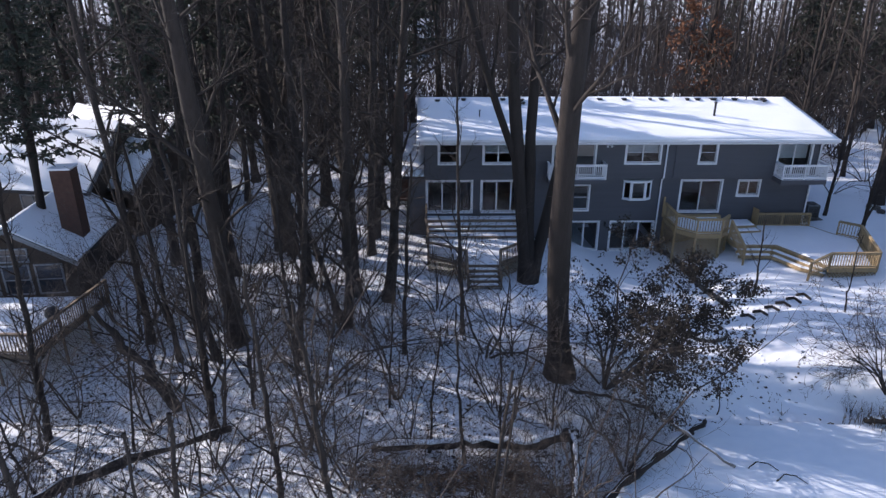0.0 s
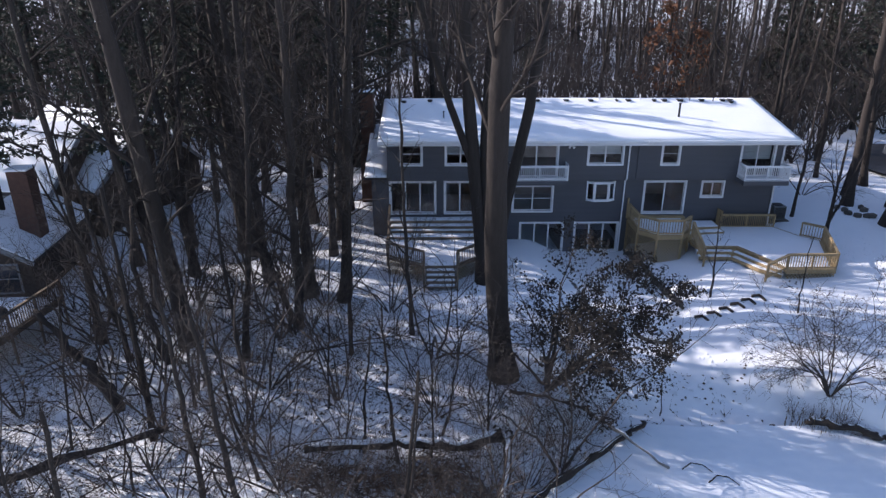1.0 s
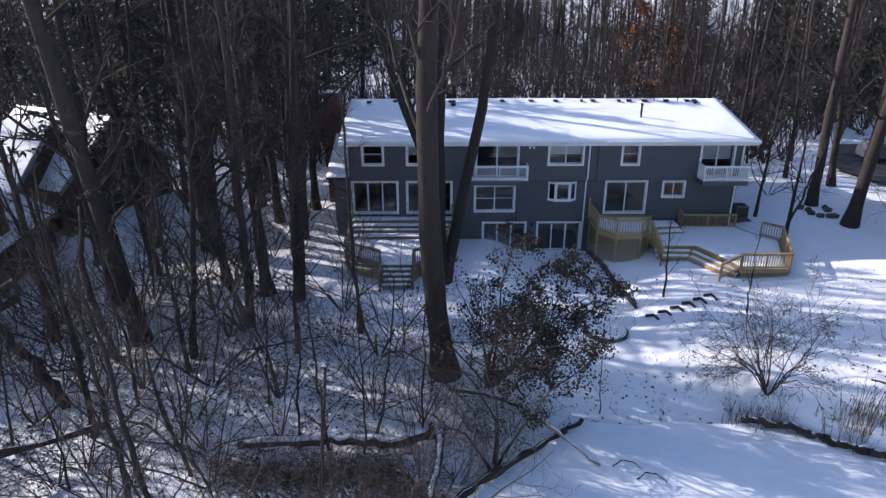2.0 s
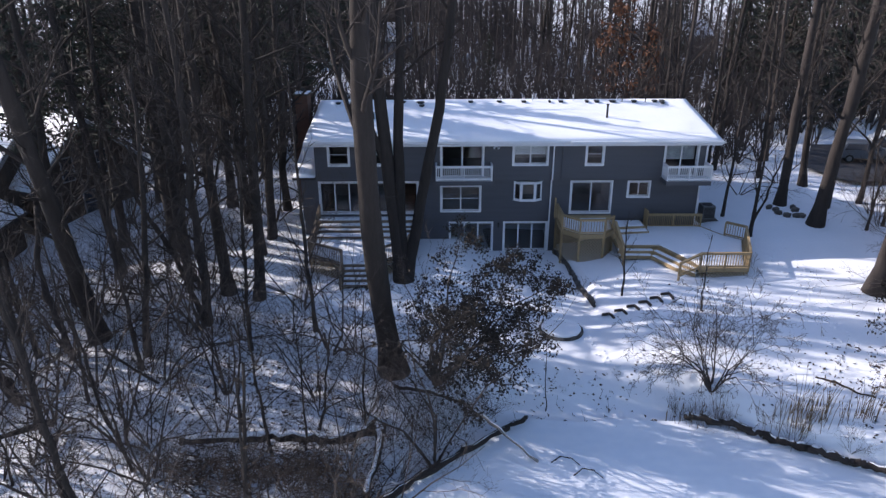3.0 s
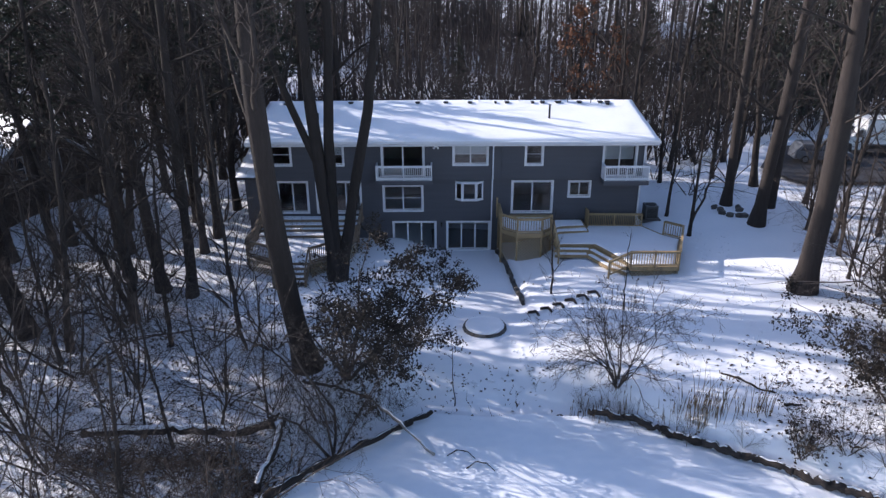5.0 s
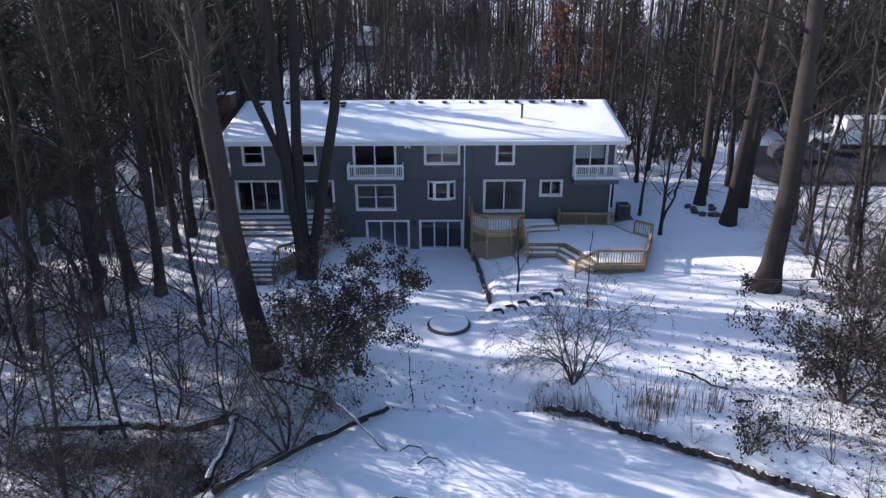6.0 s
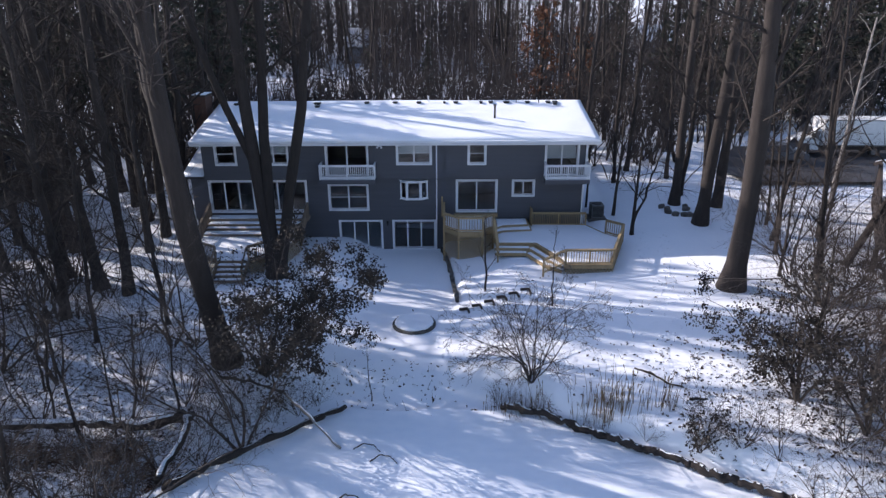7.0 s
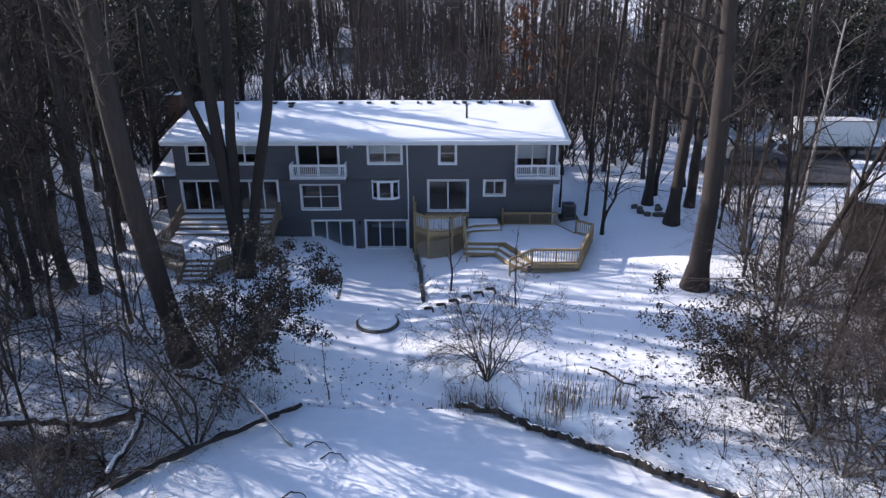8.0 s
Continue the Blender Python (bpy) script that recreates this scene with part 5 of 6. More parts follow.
log("leaning_trunk", [(-9.9, 25.0, -0.5), (-11.0, 25.6, 1.0), (-12.4, 26.3, 2.3), (-13.6, 26.8, 3.4)], 0.26, 0.12, "broken trunk leaning out of the snow", "fallen logs", 0, seed=6)
log("leaning_trunk", [(-8.8, 27.7, 0.2), (-9.6, 28.4, 2.2), (-10.2, 29.0, 4.4), (-10.3, 30.0, 7.0)], 0.17, 0.09, "curved bare trunk leaning out of the snow", "fallen logs", 0, seed=7)
log("fallen_log", [(-13.2, 18.6, 0.4), (-10.5, 20.9, 0.35), (-7.0, 22.8, 0.4)], 0.22, 0.14, "dark fallen trunk in the thicket", "fallen logs", 0.5, seed=8)
log("stick", [(24.05, 24.9, gz(24.05, 24.9) + 0.03), (24.6, 24.45, gz(24.6, 24.45) + 0.04), (25.1, 23.7, gz(25.1, 23.7) + 0.05), (25.65, 23.35, gz(25.65, 23.35) + 0.03)], 0.055, 0.035, "long dark curved stick on the snow", "sticks", 0, 6, 9)
log("stick", [(25.6, 22.55, gz(25.6, 22.55) + 0.04), (26.3, 22.5, gz(26.3, 22.5) + 0.05)], 0.075, 0.03, "short dark stick on the snow", "sticks", 0, 6, 10)
for i, (x, y) in enumerate(((12.9, 21.2), (13.6, 20.5), (12.6, 18.4))):
    log("twig", [(x - 0.55, y - 0.1, -0.35), (x - 0.2, y + 0.1, -0.22), (x + 0.2, y + 0.05, -0.24), (x + 0.5, y - 0.25, -0.35)], 0.03, 0.015, "thin arched twig lying on the frozen pond", "sticks", 0, 5, 20 + i)

# brown brush heaped on the bank below the fallen trunk
rng = np.random.default_rng(45)
for cx, cy, n in ((1.2, 20.3, 230), (3.5, 20.5, 270), (4.8, 19.3, 190), (-0.9, 20.4, 170)):
    tb = Tubes()
    for i in range(n):
        x, y = rng.normal(0, 0.85), rng.normal(0, 0.5)
        z = gz(cx + x, cy + y) - gz(cx, cy) + abs(rng.normal()) * 0.16
        d = unit(rng.normal(size=3) * (1, 0.7, 0.45)) * rng.uniform(0.4, 1.3)
        p = np.array((x, y, z))
        tb.tube([p - d / 2, p + rng.normal(size=3) * 0.06, p + d / 2], (0.012, 0.017, 0.006), 3)
    t = thing("brush_pile", (cx, cy, gz(cx, cy)), "heap of dead brown brush on the snowy bank", "brush pile", "brush heaps of the bank")
    ob = new("dead_brush", tb.mesh("dead_brush", BROWNTWIG))
    ob.parent = t
    ob["kind"] = "stuff"

# timber edging along the far shore
xs = np.linspace(18.2, 31.5, 11)
for i, (a, b) in enumerate(zip(xs, xs[1:])):
    ya, yb = float(shore(a)) + 0.30, float(shore(b)) + 0.30
    log("edging_log", [(a, ya, -0.14), ((a + b) / 2, (ya + yb) / 2 + 0.12 * math.sin(i * 2.1), -0.10), (b, yb, -0.14)], 0.15, 0.15, "mossy dark edging log along the pond bank", "edging logs of the bank", 0.45, 8, 30 + i)


def stone(rng, x, y, z, s):
    """One rounded uneven block."""
    bm = bmesh.new()
    bmesh.ops.create_icosphere(bm, subdivisions=1, radius=0.5)
    k = rng.uniform(0.8, 1.2, 3)
    for v in bm.verts:
        v.co = Vector((v.co.x * s[0] * 1.25 * k[0], v.co.y * s[1] * 1.25 * k[1], max(-0.4, min(0.4, v.co.z)) * s[2] * 1.3)) * float(rng.uniform(0.9, 1.1))
    bm.transform(Matrix.Translation((x, y, z)) @ Matrix.Rotation(float(rng.uniform(0, 6)), 4, "Z"))
    return bm


rng = np.random.default_rng(130)
pit_z = gz(14.3, 30.5)
pit = thing("fire_pit", (14.3, 30.5, pit_z), "round fire pit of rough stones filled with snow", "fire pit")
for i in range(22):
    a = i * 2 * math.pi / 22
    bm = bmesh.new()
    box(bm, -0.15, -0.13, -0.1, 0.15, 0.13, 0.20 + float(rng.uniform(-0.02, 0.03)))
    bmesh.ops.bevel(bm, geom=bm.edges[:], offset=0.035, segments=1, affect="EDGES")
    bm.transform(Matrix.Translation((14.3 + 0.98 * math.cos(a), 30.5 + 0.98 * math.sin(a), pit_z)) @ Matrix.Rotation(a + math.pi / 2 + float(rng.uniform(-0.1, 0.1)), 4, "Z"))
    part("stone", bm, STONE, pit)
snow_patch("pit_snow", [(14.3 + 1.02 * math.cos(k * 0.3142), 30.5 + 1.02 * math.sin(k * 0.3142)) for k in range(20)], pit_z + 0.20, 0.10, pit, 0.02, 0.4)


def stone_wall(name, pts, top, courses, label):
    """A dry wall of stones along pts; each stone is a part."""
    w = thing(name, (*pts[0], gz(*pts[0])), label, "wall")
    for (ax, ay), (bx_, by_) in zip(pts, pts[1:]):
        L = math.hypot(bx_ - ax, by_ - ay)
        n = max(1, int(L / 0.36))
        for c in range(courses):
            for i in range(n):
                u = (i + 0.5 + 0.25 * (c % 2)) / n
                x, y = ax + (bx_ - ax) * u, ay + (by_ - ay) * u
                bm = bmesh.new()
                h = 0.17
                k = rng.uniform(0.65, 1.1, 3)
                box(bm, -0.17 * k[0], -0.12 * k[1], -h / 2, 0.17 * k[0], 0.12 * k[1], h * (k[2] - 0.5))
                bmesh.ops.bevel(bm, geom=bm.edges[:], offset=0.035, segments=1, affect="EDGES")
                bm.transform(Matrix.Translation((x + float(rng.uniform(-0.03, 0.03)), y, top(x, y) - 0.08 - c * h)) @ Matrix.Rotation(math.atan2(by_ - ay, bx_ - ax) + float(rng.uniform(-0.15, 0.15)), 4, "Z"))
                part("stone", bm, STONE, w)
    return w


stone_wall("retaining_wall", [(15.66, 41.7), (15.98, 39.6), (16.28, 37.4), (16.42, 35.6), (16.58, 33.2)], lambda x, y: gz(x + 0.25, y) + 0.06, 2, "low curved retaining wall of rough stones in snow")
stone_wall("garden_edging", [(10.2, 39.6), (10.75, 38.7), (11.3, 37.4), (11.6, 35.8), (11.7, 33.9)], lambda x, y: gz(x, y) + 0.05, 1, "low curved stone edging round a snowy bed")
# timber steps in the slope: an L of two short timbers each
for i in range(6):
    x, y = 17.0 + 0.67 * i, 31.6 + 0.11 * i + 0.022 * i * i
    z = gz(x, y) + 0.05
    st = thing("garden_step", (x, y, z - 0.1), "dark timber step edge in the snow slope", "step", "timber garden steps")
    beampart("timber", DARKWOOD, st, (x - 0.36, y + 0.14, z), (x + 0.10, y + 0.20, z + 0.02), 0.08, 0.14)
    beampart("timber", DARKWOOD, st, (x + 0.10, y + 0.15, z + 0.01), (x + 0.16, y - 0.36, gz(x + 0.16, y - 0.36) + 0.03), 0.09, 0.13)
# rocks by the tree
for i in range(9):
    x, y = 31.6 + float(rng.uniform(-0.8, 2.2)), 43.6 + float(rng.uniform(-0.7, 1.5))
    solo("rock", stone(rng, x, y, gz(x, y) + 0.10, (0.5, 0.4, 0.4)), STONE, "dark rough rock half under snow", "rock", "rocks by the trees")

# air conditioner on its slab at the house end
ac = thing("air_conditioner", (26.4, 43.6, 1.6), "grey outdoor air conditioner on a low slab", "air conditioner")
zb = gz(26.4, 43.6)
boxpart("slab", STONE, ac, 25.75, 43.0, zb - 0.15, 27.0, 44.3, zb + 0.06)
boxpart("cabinet", GREYMETAL, ac, 25.95, 43.2, zb + 0.06, 26.8, 44.1, zb + 1.0, bevel=0.03)
for k in range(9):
    boxpart("slat", DARKMETAL, ac, 26.03, 43.17, zb + 0.18 + 0.085 * k, 26.72, 43.198, zb + 0.225 + 0.085 * k)
bm = bmesh.new()
cyl(bm, (26.37, 43.65, zb + 1.0), (26.37, 43.65, zb + 1.04), 0.34, 0.30, 16)
part("fan_grille", bm, DARKMETAL, ac)

# reeds on the bank
rng = np.random.default_rng(140)
for j, (cx, cy, n, s) in enumerate(((22.7, 22.3, 60, 0.55), (22.5, 22.6, 34, 0.5), (24.3, 22.2, 30, 0.4), (18.4, 23.9, 40, 0.7), (19.4, 23.5, 30, 0.5), (21.6, 22.9, 24, 0.5))):
    tb = Tubes()
    for i in range(n):
        x, y = rng.normal(0, s), rng.normal(0, s * 0.5)
        h = rng.uniform(0.5, 1.7 if j < 3 else 0.8)
        z = gz(cx + x, cy + y) - gz(cx, cy) - 0.05
        lean = rng.normal(size=2) * 0.12 * h
        tb.tube([(x, y, z), (x + lean[0] * 0.4, y + lean[1] * 0.4, z + h * 0.6), (x + lean[0], y + lean[1], z + h)], (0.014, 0.011, 0.004), 3)
        if i % 3 == 0:
            tb.tube([(x + lean[0], y + lean[1], z + h), (x + lean[0] * 1.1, y + lean[1], z + h + 0.14)], (0.022, 0.016), 4)
    t = thing("reed_clump", (cx, cy, gz(cx, cy)), "clump of dry upright brown reeds in snow", "reeds", "reed clumps")
    ob = new("reed_tuft", tb.mesh("reed_tuft", REED))
    ob.parent = t
    ob["kind"] = "stuff"

# dead leaves and small stalks lying on the snow
tb = Tubes()
rng = np.random.default_rng(150)
pts = []
while len(pts) < 9500:
    x, y = rng.uniform(-16, 38), rng.uniform(15, 36)
    dens = 1.0 if x < 9 and y < 31 else (0.9 if x > 25.5 and y < 27 else (0.35 if y < 27 else 0.03))
    if y < shore(x) - 0.1 or rng.random() > dens or (float(waves(x * 1.5, y * 1.5, 8)) < -0.05 and rng.random() < 0.8):
        continue
    pts.append((x, y))
p = np.array(pts)
c = np.stack([p[:, 0], p[:, 1], ground_z(p[:, 0], p[:, 1]) + 0.015], -1)
d = rng.normal(size=c.shape) * (1, 1, 0.25)
tb.blades(c, d, 0.17, 0.055, rng)
for i in range(900):
    x, y, z = c[rng.integers(0, len(c))]
    h = rng.uniform(0.15, 0.6)
    tb.tube([(x, y, z - 0.05), (x + rng.normal() * 0.12, y + rng.normal() * 0.12, z + h)], (0.010, 0.004), 3)
tagged(new("leaf_litter", tb.mesh("leaf_litter", LITTER)), "scattered dead leaves and stalks lying on the snow", "litter", kind="stuff")

# footprints: shallow pressed prints with crumbs of snow, in trails over the lawn
rng = np.random.default_rng(160)
tb = Tubes()
for (x0, y0), (x1, y1), step in (((28.6, 41.5), (26.6, 27.0), 0.42), ((29.8, 40.0), (27.6, 30.0), 0.5), ((20.5, 36.4), (17.2, 34.2), 0.25), ((16.0, 27.0), (15.2, 31.5), 0.35), ((27.0, 27.0), (19.5, 29.0), 0.6), ((13.6, 25.8), (16.2, 26.6), 0.3)):
    m = int(math.hypot(x1 - x0, y1 - y0) / step)
    for i in range(m):
        u = i / m
        x, y = x0 + (x1 - x0) * u + 0.16 * (-1) ** i + rng.normal() * 0.08, y0 + (y1 - y0) * u + rng.normal() * 0.08
        for k in range(4):
            a, r = rng.uniform(0, 6.28), rng.uniform(0.08, 0.20)
            c = np.array((x + r * math.cos(a), y + r * math.sin(a), gz(x, y)))
            s = rng.uniform(0.025, 0.055)
            tb.tube([c - (0, 0, 0.02), c + (0, 0, s * 0.6), c + (0, 0, s)], (s * 1.4, s, 0.005), 5)
tagged(new("footprint_trail", tb.mesh("footprint_trail", SNOW)), "trails of trodden footprints with snow crumbs", "footprints", kind="stuff")


# ---- neighbouring houses ----
def gable_house(name, at, turn, length, half, eave, rise, label, wall, windows=(), gable_windows=(), chimney_at=None, over=0.35, group=""):
    """A gabled block: its gable end faces local +x at the origin, the ridge runs to -x. windows: (x, z, w, h) on the front long wall."""
    h = thing(name, at, label, "house", group)
    M = Matrix.Translation(at) @ Matrix.Rotation(radians(turn), 4, "Z")

    def add(nm, bm, mat, lab="", parent=h, smooth=False):
        bm.transform(M)
        return part(nm, bm, mat, parent, lab, smooth)

    bm = bmesh.new()
    ring = [(-half, -1.5), (half, -1.5), (half, eave), (0, eave + rise), (-half, eave)]
    a, b = [bm.verts.new((0, y, z)) for y, z in ring], [bm.verts.new((-length, y, z)) for y, z in ring]
    bm.faces.new(a), bm.faces.new(b[::-1])
    for i in range(5):
        j = (i + 1) % 5
        bm.faces.new((a[i], b[i], b[j], a[j]))
    add("wall", bm, wall)
    k = rise / half
    for sgn in (-1, 1):
        for nm, t0, t1, mat in (("roof", 0.01, 0.14, SHINGLE), ("roof_snow", 0.145, 0.25, SNOW)):
            inset = 0.05 if nm == "roof_snow" else 0
            bm = bmesh.new()
            y1 = half + over - inset
            low = [(over - inset, 0.0, eave + rise + t0), (-length - over + inset, 0.0, eave + rise + t0), (-length - over + inset, sgn * y1, eave + rise - k * y1 + t0), (over - inset, sgn * y1, eave + rise - k * y1 + t0)]
            lo, hi = [bm.verts.new(p) for p in low], [bm.verts.new((p[0], p[1], p[2] - t0 + t1)) for p in low]
            bm.faces.new(lo), bm.faces.new(hi)
            for i in range(4):
                j = (i + 1) % 4
                bm.faces.new((lo[i], lo[j], hi[j], hi[i]))
            add(nm, bm, mat)
        bm = bmesh.new()
        beam(bm, (over + 0.02, 0, eave + rise + 0.02), (over + 0.02, sgn * (half + over), eave - k * over + 0.02), 0.05, 0.22)
        add("bargeboard", bm, GREYWALL if wall is not ROOFBROWN else wall)
    for face, items in (("front", windows), ("gable", gable_windows)):
        for u, z, w, hh in items:
            fr = bmesh.new()
            pane = bmesh.new()
            for t, e0, e1 in ((0.09, 0.0, 0.06),):
                if face == "front":
                    for xx0, zz0, xx1, zz1 in ((u - t, z - t, u, z + hh + t), (u + w, z - t, u + w + t, z + hh + t), (u, z + hh, u + w, z + hh + t), (u, z - t, u + w, z), (u + w / 2 - 0.03, z, u + w / 2 + 0.03, z + hh)):
                        box(fr, xx0, -half - e1, zz0, xx1, -half - 0.002, zz1)
                    box(pane, u, -half - 0.03, z, u + w, -half - 0.004, z + hh)
                else:
                    for yy0, zz0, yy1, zz1 in ((u - t, z - t, u, z + hh + t), (u + w, z - t, u + w + t, z + hh + t), (u, z + hh, u + w, z + hh + t), (u, z - t, u + w, z), (u, z + hh / 2 - 0.03, u + w, z + hh / 2 + 0.03)):
                        box(fr, 0.002, yy0, zz0, e1, yy1, zz1)
                    box(pane, 0.004, u, z, 0.03, u + w, z + hh)
            f = add("window", fr, GREYWALL if wall is BROWNWALL else TRIM)
            add("pane", pane, DARKGLASS, parent=f)
    if chimney_at:
        x, y, s, top = chimney_at
        bm = bmesh.new()
        box(bm, x - s, y - s, eave, x + s, y + s, top)
        st = add("chimney", bm, BRICK, "brown brick chimney")
        bm = bmesh.new()
        box(bm, x - s - 0.06, y - s - 0.06, top, x + s + 0.06, y + s + 0.06, top + 0.10)
        add("cap", bm, SNOW, parent=st)
    return h


DARKGLASS = material("dark_window_pane", (0.03, 0.035, 0.045), 0.06, dark=(0.02, 0.022, 0.03), bump=0, spec=0.6)
gable_house("neighbour_house", (-16.3, 46.2, 0.5), -25, 9.0, 4.5, 3.7, 3.75, "dark brown gabled house with snowy roof among trees", BROWNWALL, (), ((-2.1, 3.6, 0.8, 1.5), (0.6, 3.6, 0.8, 1.5), (-0.9, 0.9, 0.9, 1.6)), None)
gable_house("neighbour_house", (-19.6, 44.6, 0.4), -8, 15.0, 4.2, 4.2, 3.2, "dark brown house with broad snowy roof and windows", BROWNWALL, ((-4.3, 1.8, 1.5, 1.9), (-7.6, 1.8, 1.5, 1.9), (-11, 1.8, 1.5, 1.9)), (), None)
gable_house("sunroom", (-20.5, 33.0, 0.8), -84, 7.5, 2.9, 2.3, 1.7, "low brown sunroom with small snowy gable roof", BROWNWALL, (), ((-2.2, 0.5, 1.2, 1.5), (-0.6, 0.5, 1.2, 1.5), (1.0, 0.5, 1.2, 1.5), (-0.7, 2.3, 1.4, 0.6)), (-2.6, 2.2, 0.5, 6.4))
# its snowy deck and dark railing
nd = thing("deck", (-20, 30, 0.5), "raised snowy deck with dark railing beside the brown house", "deck")
NDR = [(-30, 31.8), (-30, 27.1), (-16.15, 26.4), (-15.5, 31.9)]
platform(nd, OLDWOOD, NDR, 1.55, thick=0.25)
snow_patch("floor_snow", NDR, 1.55, 0.14, nd, 0.1, 0.8)
for p, q in ((NDR[1], NDR[2]), (NDR[2], NDR[3])):
    railing(nd, OLDWOOD, (*p, 1.55), (*q, 1.55), 1.0, gap=0.15, drop=1.6)
gr = thing("kettle_grill", (-16.2, 28.3, 1.69), "dark covered grill on the snowy deck", "grill")
bm = bmesh.new()
bmesh.ops.create_uvsphere(bm, u_segments=14, v_segments=8, radius=0.32, matrix=Matrix.Translation((-16.2, 28.3, 2.55)))
part("bowl", bm, DARKMETAL, gr, smooth=True)
for a in (0.3, 2.4, 4.5):
    bm = bmesh.new()
    cyl(bm, (-16.2 + 0.3 * math.cos(a), 28.3 + 0.3 * math.sin(a), 1.68), (-16.2 + 0.12 * math.cos(a), 28.3 + 0.12 * math.sin(a), 2.4), 0.025, 0.025, 6)
    part("leg", bm, DARKMETAL, gr)

# low brown building beside the drive
gable_house("garage", (44.4, 41.8, 1.3), 150.5, 16.0, 5.0, 3.2, 1.2, "low brown building with a broad snowy roof", ROOFBROWN, (), (), None, 0.3)
# far houses in the wood
gable_house("far_house", (6.5, 135, 3.0), -6, 9, 4.0, 3.8, 3.0, "far pale house with snowy roof in the wood", GREYWALL, ((-3, 1.2, 1.2, 1.6), (-6, 1.2, 1.2, 1.6)), ((-0.6, 2.5, 1.2, 1.5),), None, 0.35, "far houses")
gable_house("far_house", (55, 162, 3.6), -12, 13, 4.5, 4.0, 3.6, "far grey house with snowy roof in the wood", GREYWALL, ((-3, 1.2, 1.4, 1.6), (-6, 1.2, 1.4, 1.6), (-9, 1.2, 1.4, 1.6)), ((-0.6, 2.5, 1.2, 1.5),), None, 0.35, "far houses")
gable_house("far_house", (66, 152, 3.4), 10, 8, 3.5, 3.2, 2.8, "far grey house with snowy roof in the wood", GREYWALL, ((-3, 1.2, 1.4, 1.4),), ((-0.6, 2.0, 1.2, 1.5),), None, 0.35, "far houses")

# ---- drive, truck and car ----
bm = bmesh.new()
v = [bm.verts.new((x, y, 2.10)) for x, y in ((40.0, 50.5), (64, 50.0), (90, 55), (90, 61), (64, 63.5), (44.0, 63.5), (39.0, 55))]
bm.faces.new(v)
solo("driveway", bm, ASPHALT, "dark wet asphalt drive cleared of snow", kind="structure")


def wheel(parent, M, x, y, r, w):
    bm = bmesh.new()
    cyl(bm, (x, y - w / 2, r), (x, y + w / 2, r), r, r, 18)
    bm.transform(M)
    t = part("wheel", bm, RUBBER, parent)
    bm = bmesh.new()
    cyl(bm, (x, y - w / 2 - 0.012, r), (x, y + w / 2 + 0.012, r), r * 0.6, r * 0.6, 14)
    bm.transform(M)
    part("rim", bm, GREYMETAL, t)


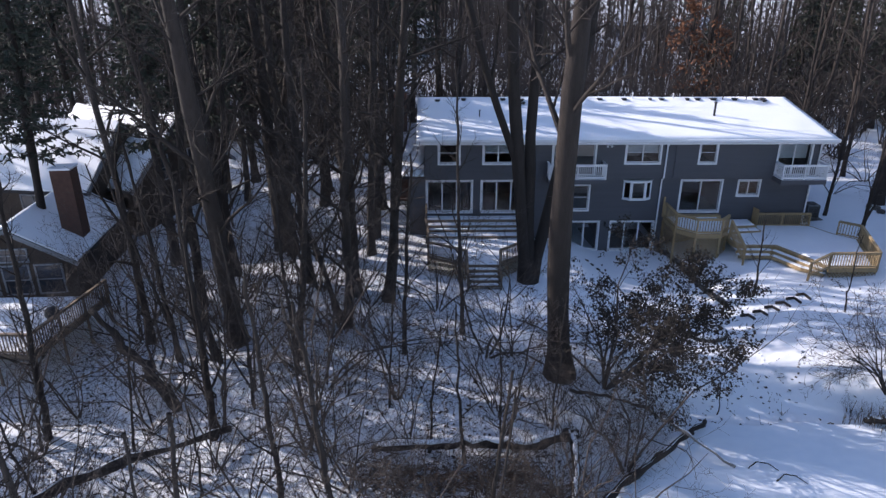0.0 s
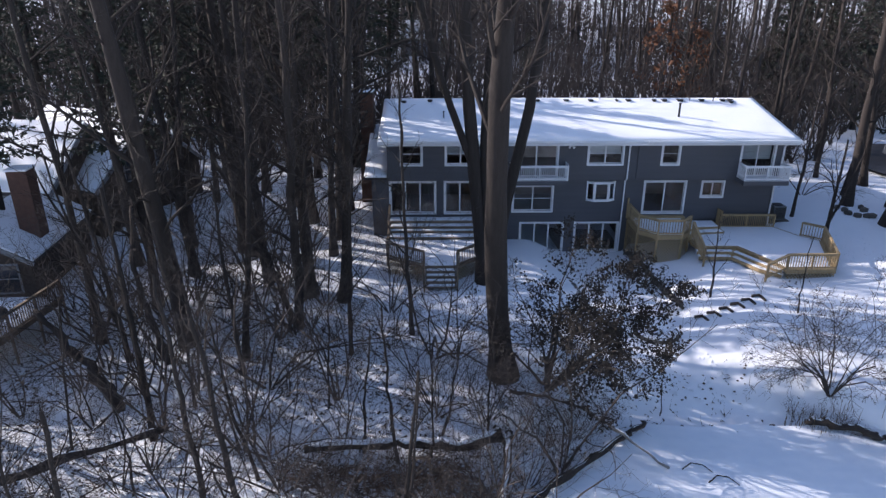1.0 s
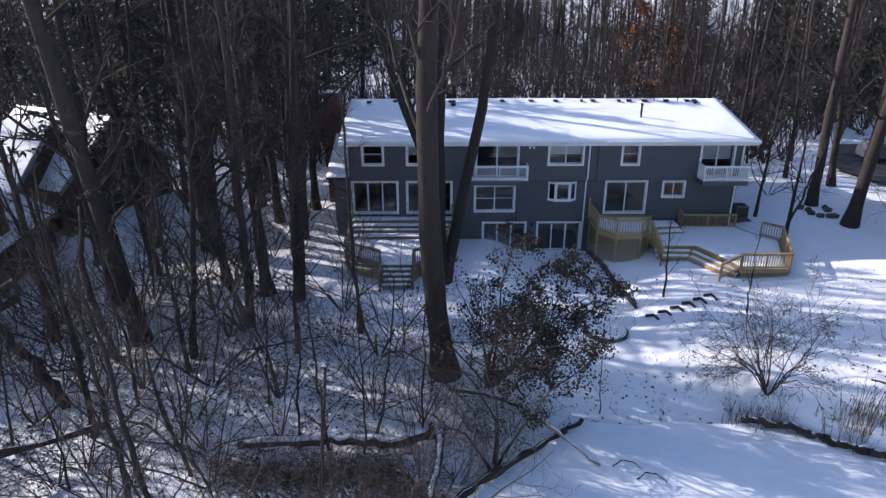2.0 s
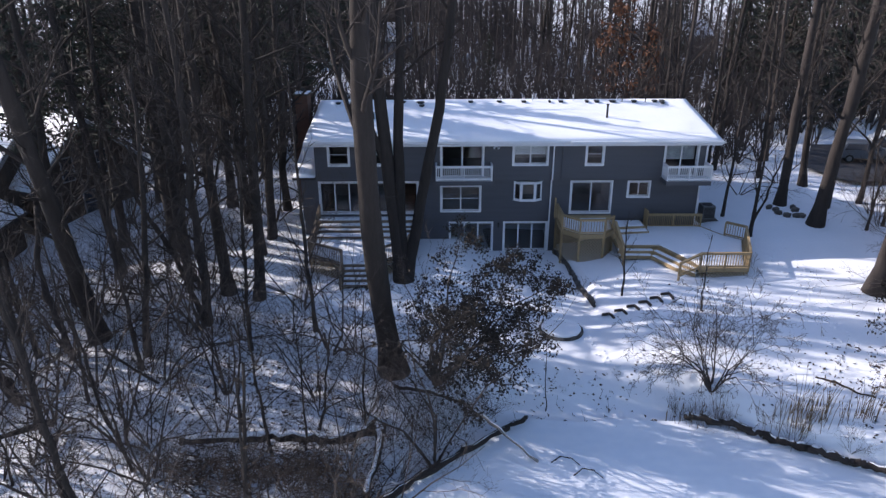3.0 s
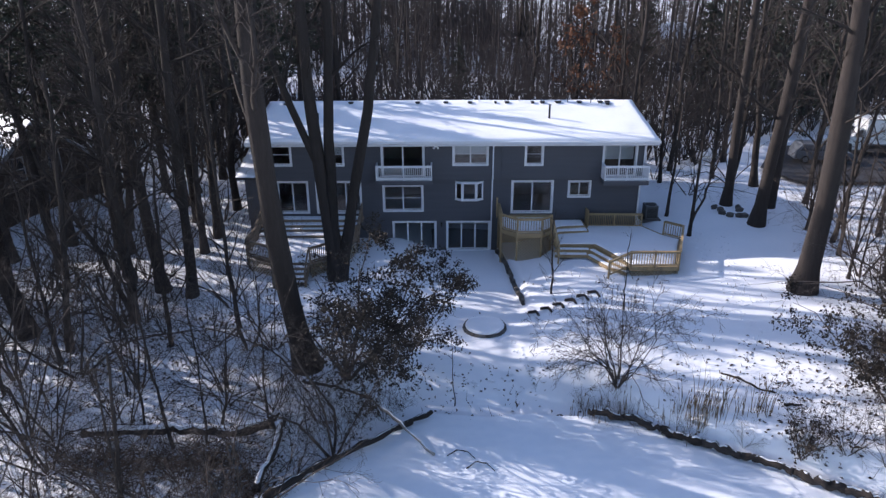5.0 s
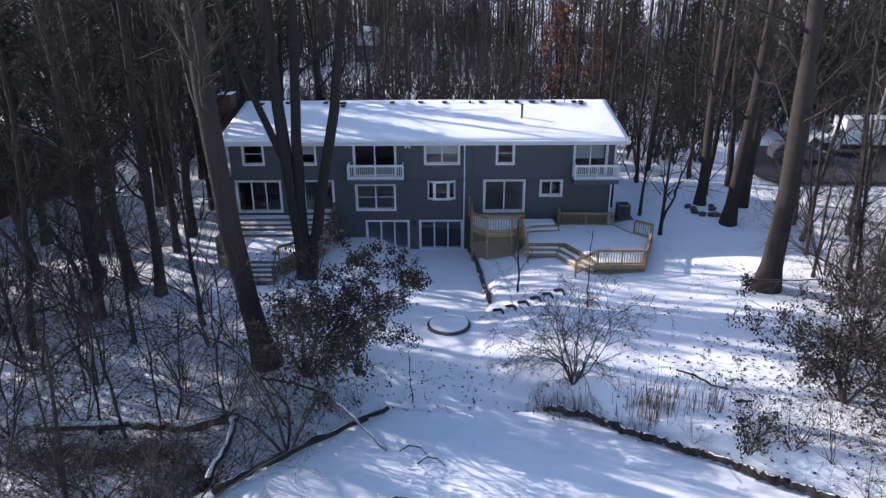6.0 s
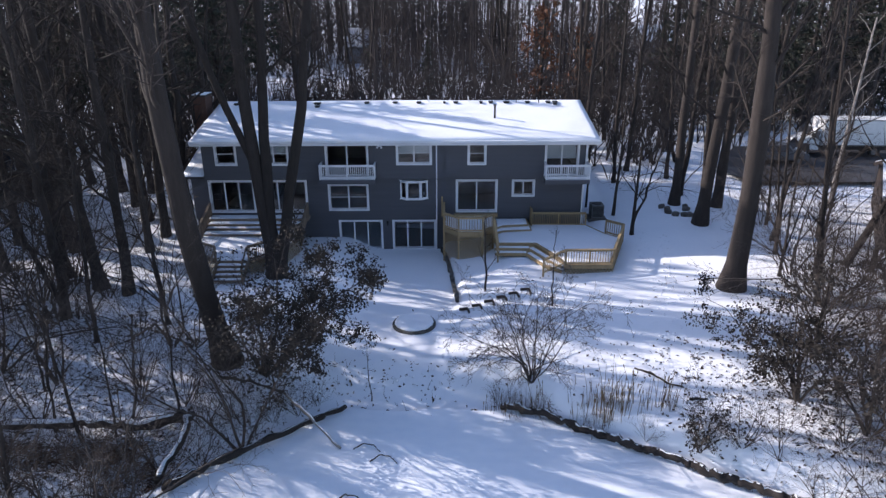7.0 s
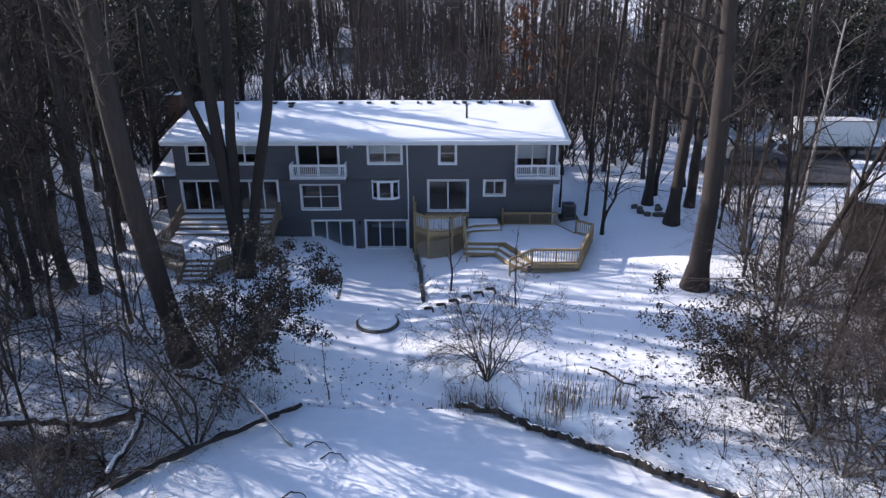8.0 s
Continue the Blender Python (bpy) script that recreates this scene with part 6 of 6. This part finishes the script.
def box_truck(at, turn):
    t = thing("box_truck", at, "white box truck parked on the drive", "truck")
    M = Matrix.Translation(at) @ Matrix.Rotation(radians(turn), 4, "Z")

    def add(nm, bm, mat, parent=t, bevel=0.0, lab=""):
        bm.transform(M)
        return part(nm, bm, mat, parent, lab, bevel=bevel)

    bm = bmesh.new()
    profile(bm, [(-4.1, 0.55), (-2.0, 0.55), (-2.0, 2.45), (-2.35, 2.5), (-2.75, 1.75), (-3.9, 1.5), (-4.1, 1.2)], -1.05, 1.05)
    cab = add("cab", bm, VANWHITE, bevel=0.05)
    for y in (-1.06, 1.06):
        bm = bmesh.new()
        profile(bm, [(-2.1, 1.65), (-2.1, 2.32), (-2.4, 2.32), (-2.68, 1.72)], y - 0.012, y + 0.012)
        add("side_window", bm, DARKGLASS, cab)
        bm = bmesh.new()
        profile(bm, [(-3.75, 0.5), (-2.75, 0.5), (-2.85, 1.1), (-3.25, 1.22), (-3.65, 1.1)], y - 0.015, y + 0.015)
        add("wheel_arch", bm, DARKMETAL, cab)
        bm = bmesh.new()
        box(bm, -2.75, y * 1.16 - 0.08, 1.75, -2.6, y * 1.16 + 0.08, 2.15)
        add("mirror", bm, DARKMETAL, cab)
    bm = bmesh.new()
    beam(bm, (-2.42, 0, 2.46), (-2.78, 0, 1.78), 1.8, 0.02, (0, 1, 0))
    add("windscreen", bm, DARKGLASS, cab)
    bm = bmesh.new()
    box(bm, -1.9, -1.2, 1.0, 4.4, 1.2, 3.3)
    body = add("cargo_box", bm, VANWHITE, bevel=0.04)
    for z in (1.02, 3.24):
        bm = bmesh.new()
        box(bm, -1.88, -1.225, z, 4.38, -1.205, z + 0.08)
        add("edge_rail", bm, GREYMETAL, body)
    bm = bmesh.new()
    box(bm, -4.0, -0.5, 0.5, 4.2, 0.5, 0.95)
    add("chassis", bm, DARKMETAL)
    bm = bmesh.new()
    box(bm, -4.22, -1.0, 0.45, -4.05, 1.0, 0.75)
    add("bumper", bm, GREYMETAL)
    for x in (-3.25, 2.9):
        for y in (-0.92, 0.92):
            wheel(t, M, x, y, 0.47, 0.28)
    return t


def wagon(at, turn):
    c = thing("car", at, "dark grey estate car parked on the drive", "car")
    M = Matrix.Translation(at) @ Matrix.Rotation(radians(turn), 4, "Z")

    def add(nm, bm, mat, parent=c, bevel=0.0):
        bm.transform(M)
        return part(nm, bm, mat, parent, bevel=bevel)

    bm = bmesh.new()
    profile(bm, [(2.35, 0.35), (2.4, 0.8), (2.2, 0.98), (1.25, 1.08), (0.6, 1.68), (-1.9, 1.72), (-2.3, 1.1), (-2.4, 0.4)], -0.92, 0.92)
    body = add("body", bm, CARGREY, bevel=0.05)
    for y in (-0.925, 0.925):
        for ring in ([(1.0, 1.12), (0.52, 1.6), (-0.2, 1.62), (-0.2, 1.12)], [(-0.3, 1.12), (-0.3, 1.62), (-1.75, 1.62), (-2.0, 1.14)]):
            bm = bmesh.new()
            profile(bm, ring, y - 0.012, y + 0.012)
            add("side_window", bm, DARKGLASS, body)
    bm = bmesh.new()
    beam(bm, (0.66, 0, 1.67), (1.24, 0, 1.12), 1.5, 0.03, (0, 1, 0))
    add("windscreen", bm, DARKGLASS, body)
    for x in (1.5, -1.5):
        for y in (-0.82, 0.82):
            wheel(c, M, x, y, 0.35, 0.22)
    return c


box_truck((51.8, 60.0, 2.105), -4)
wagon((45.0, 57.0, 2.105), -8)
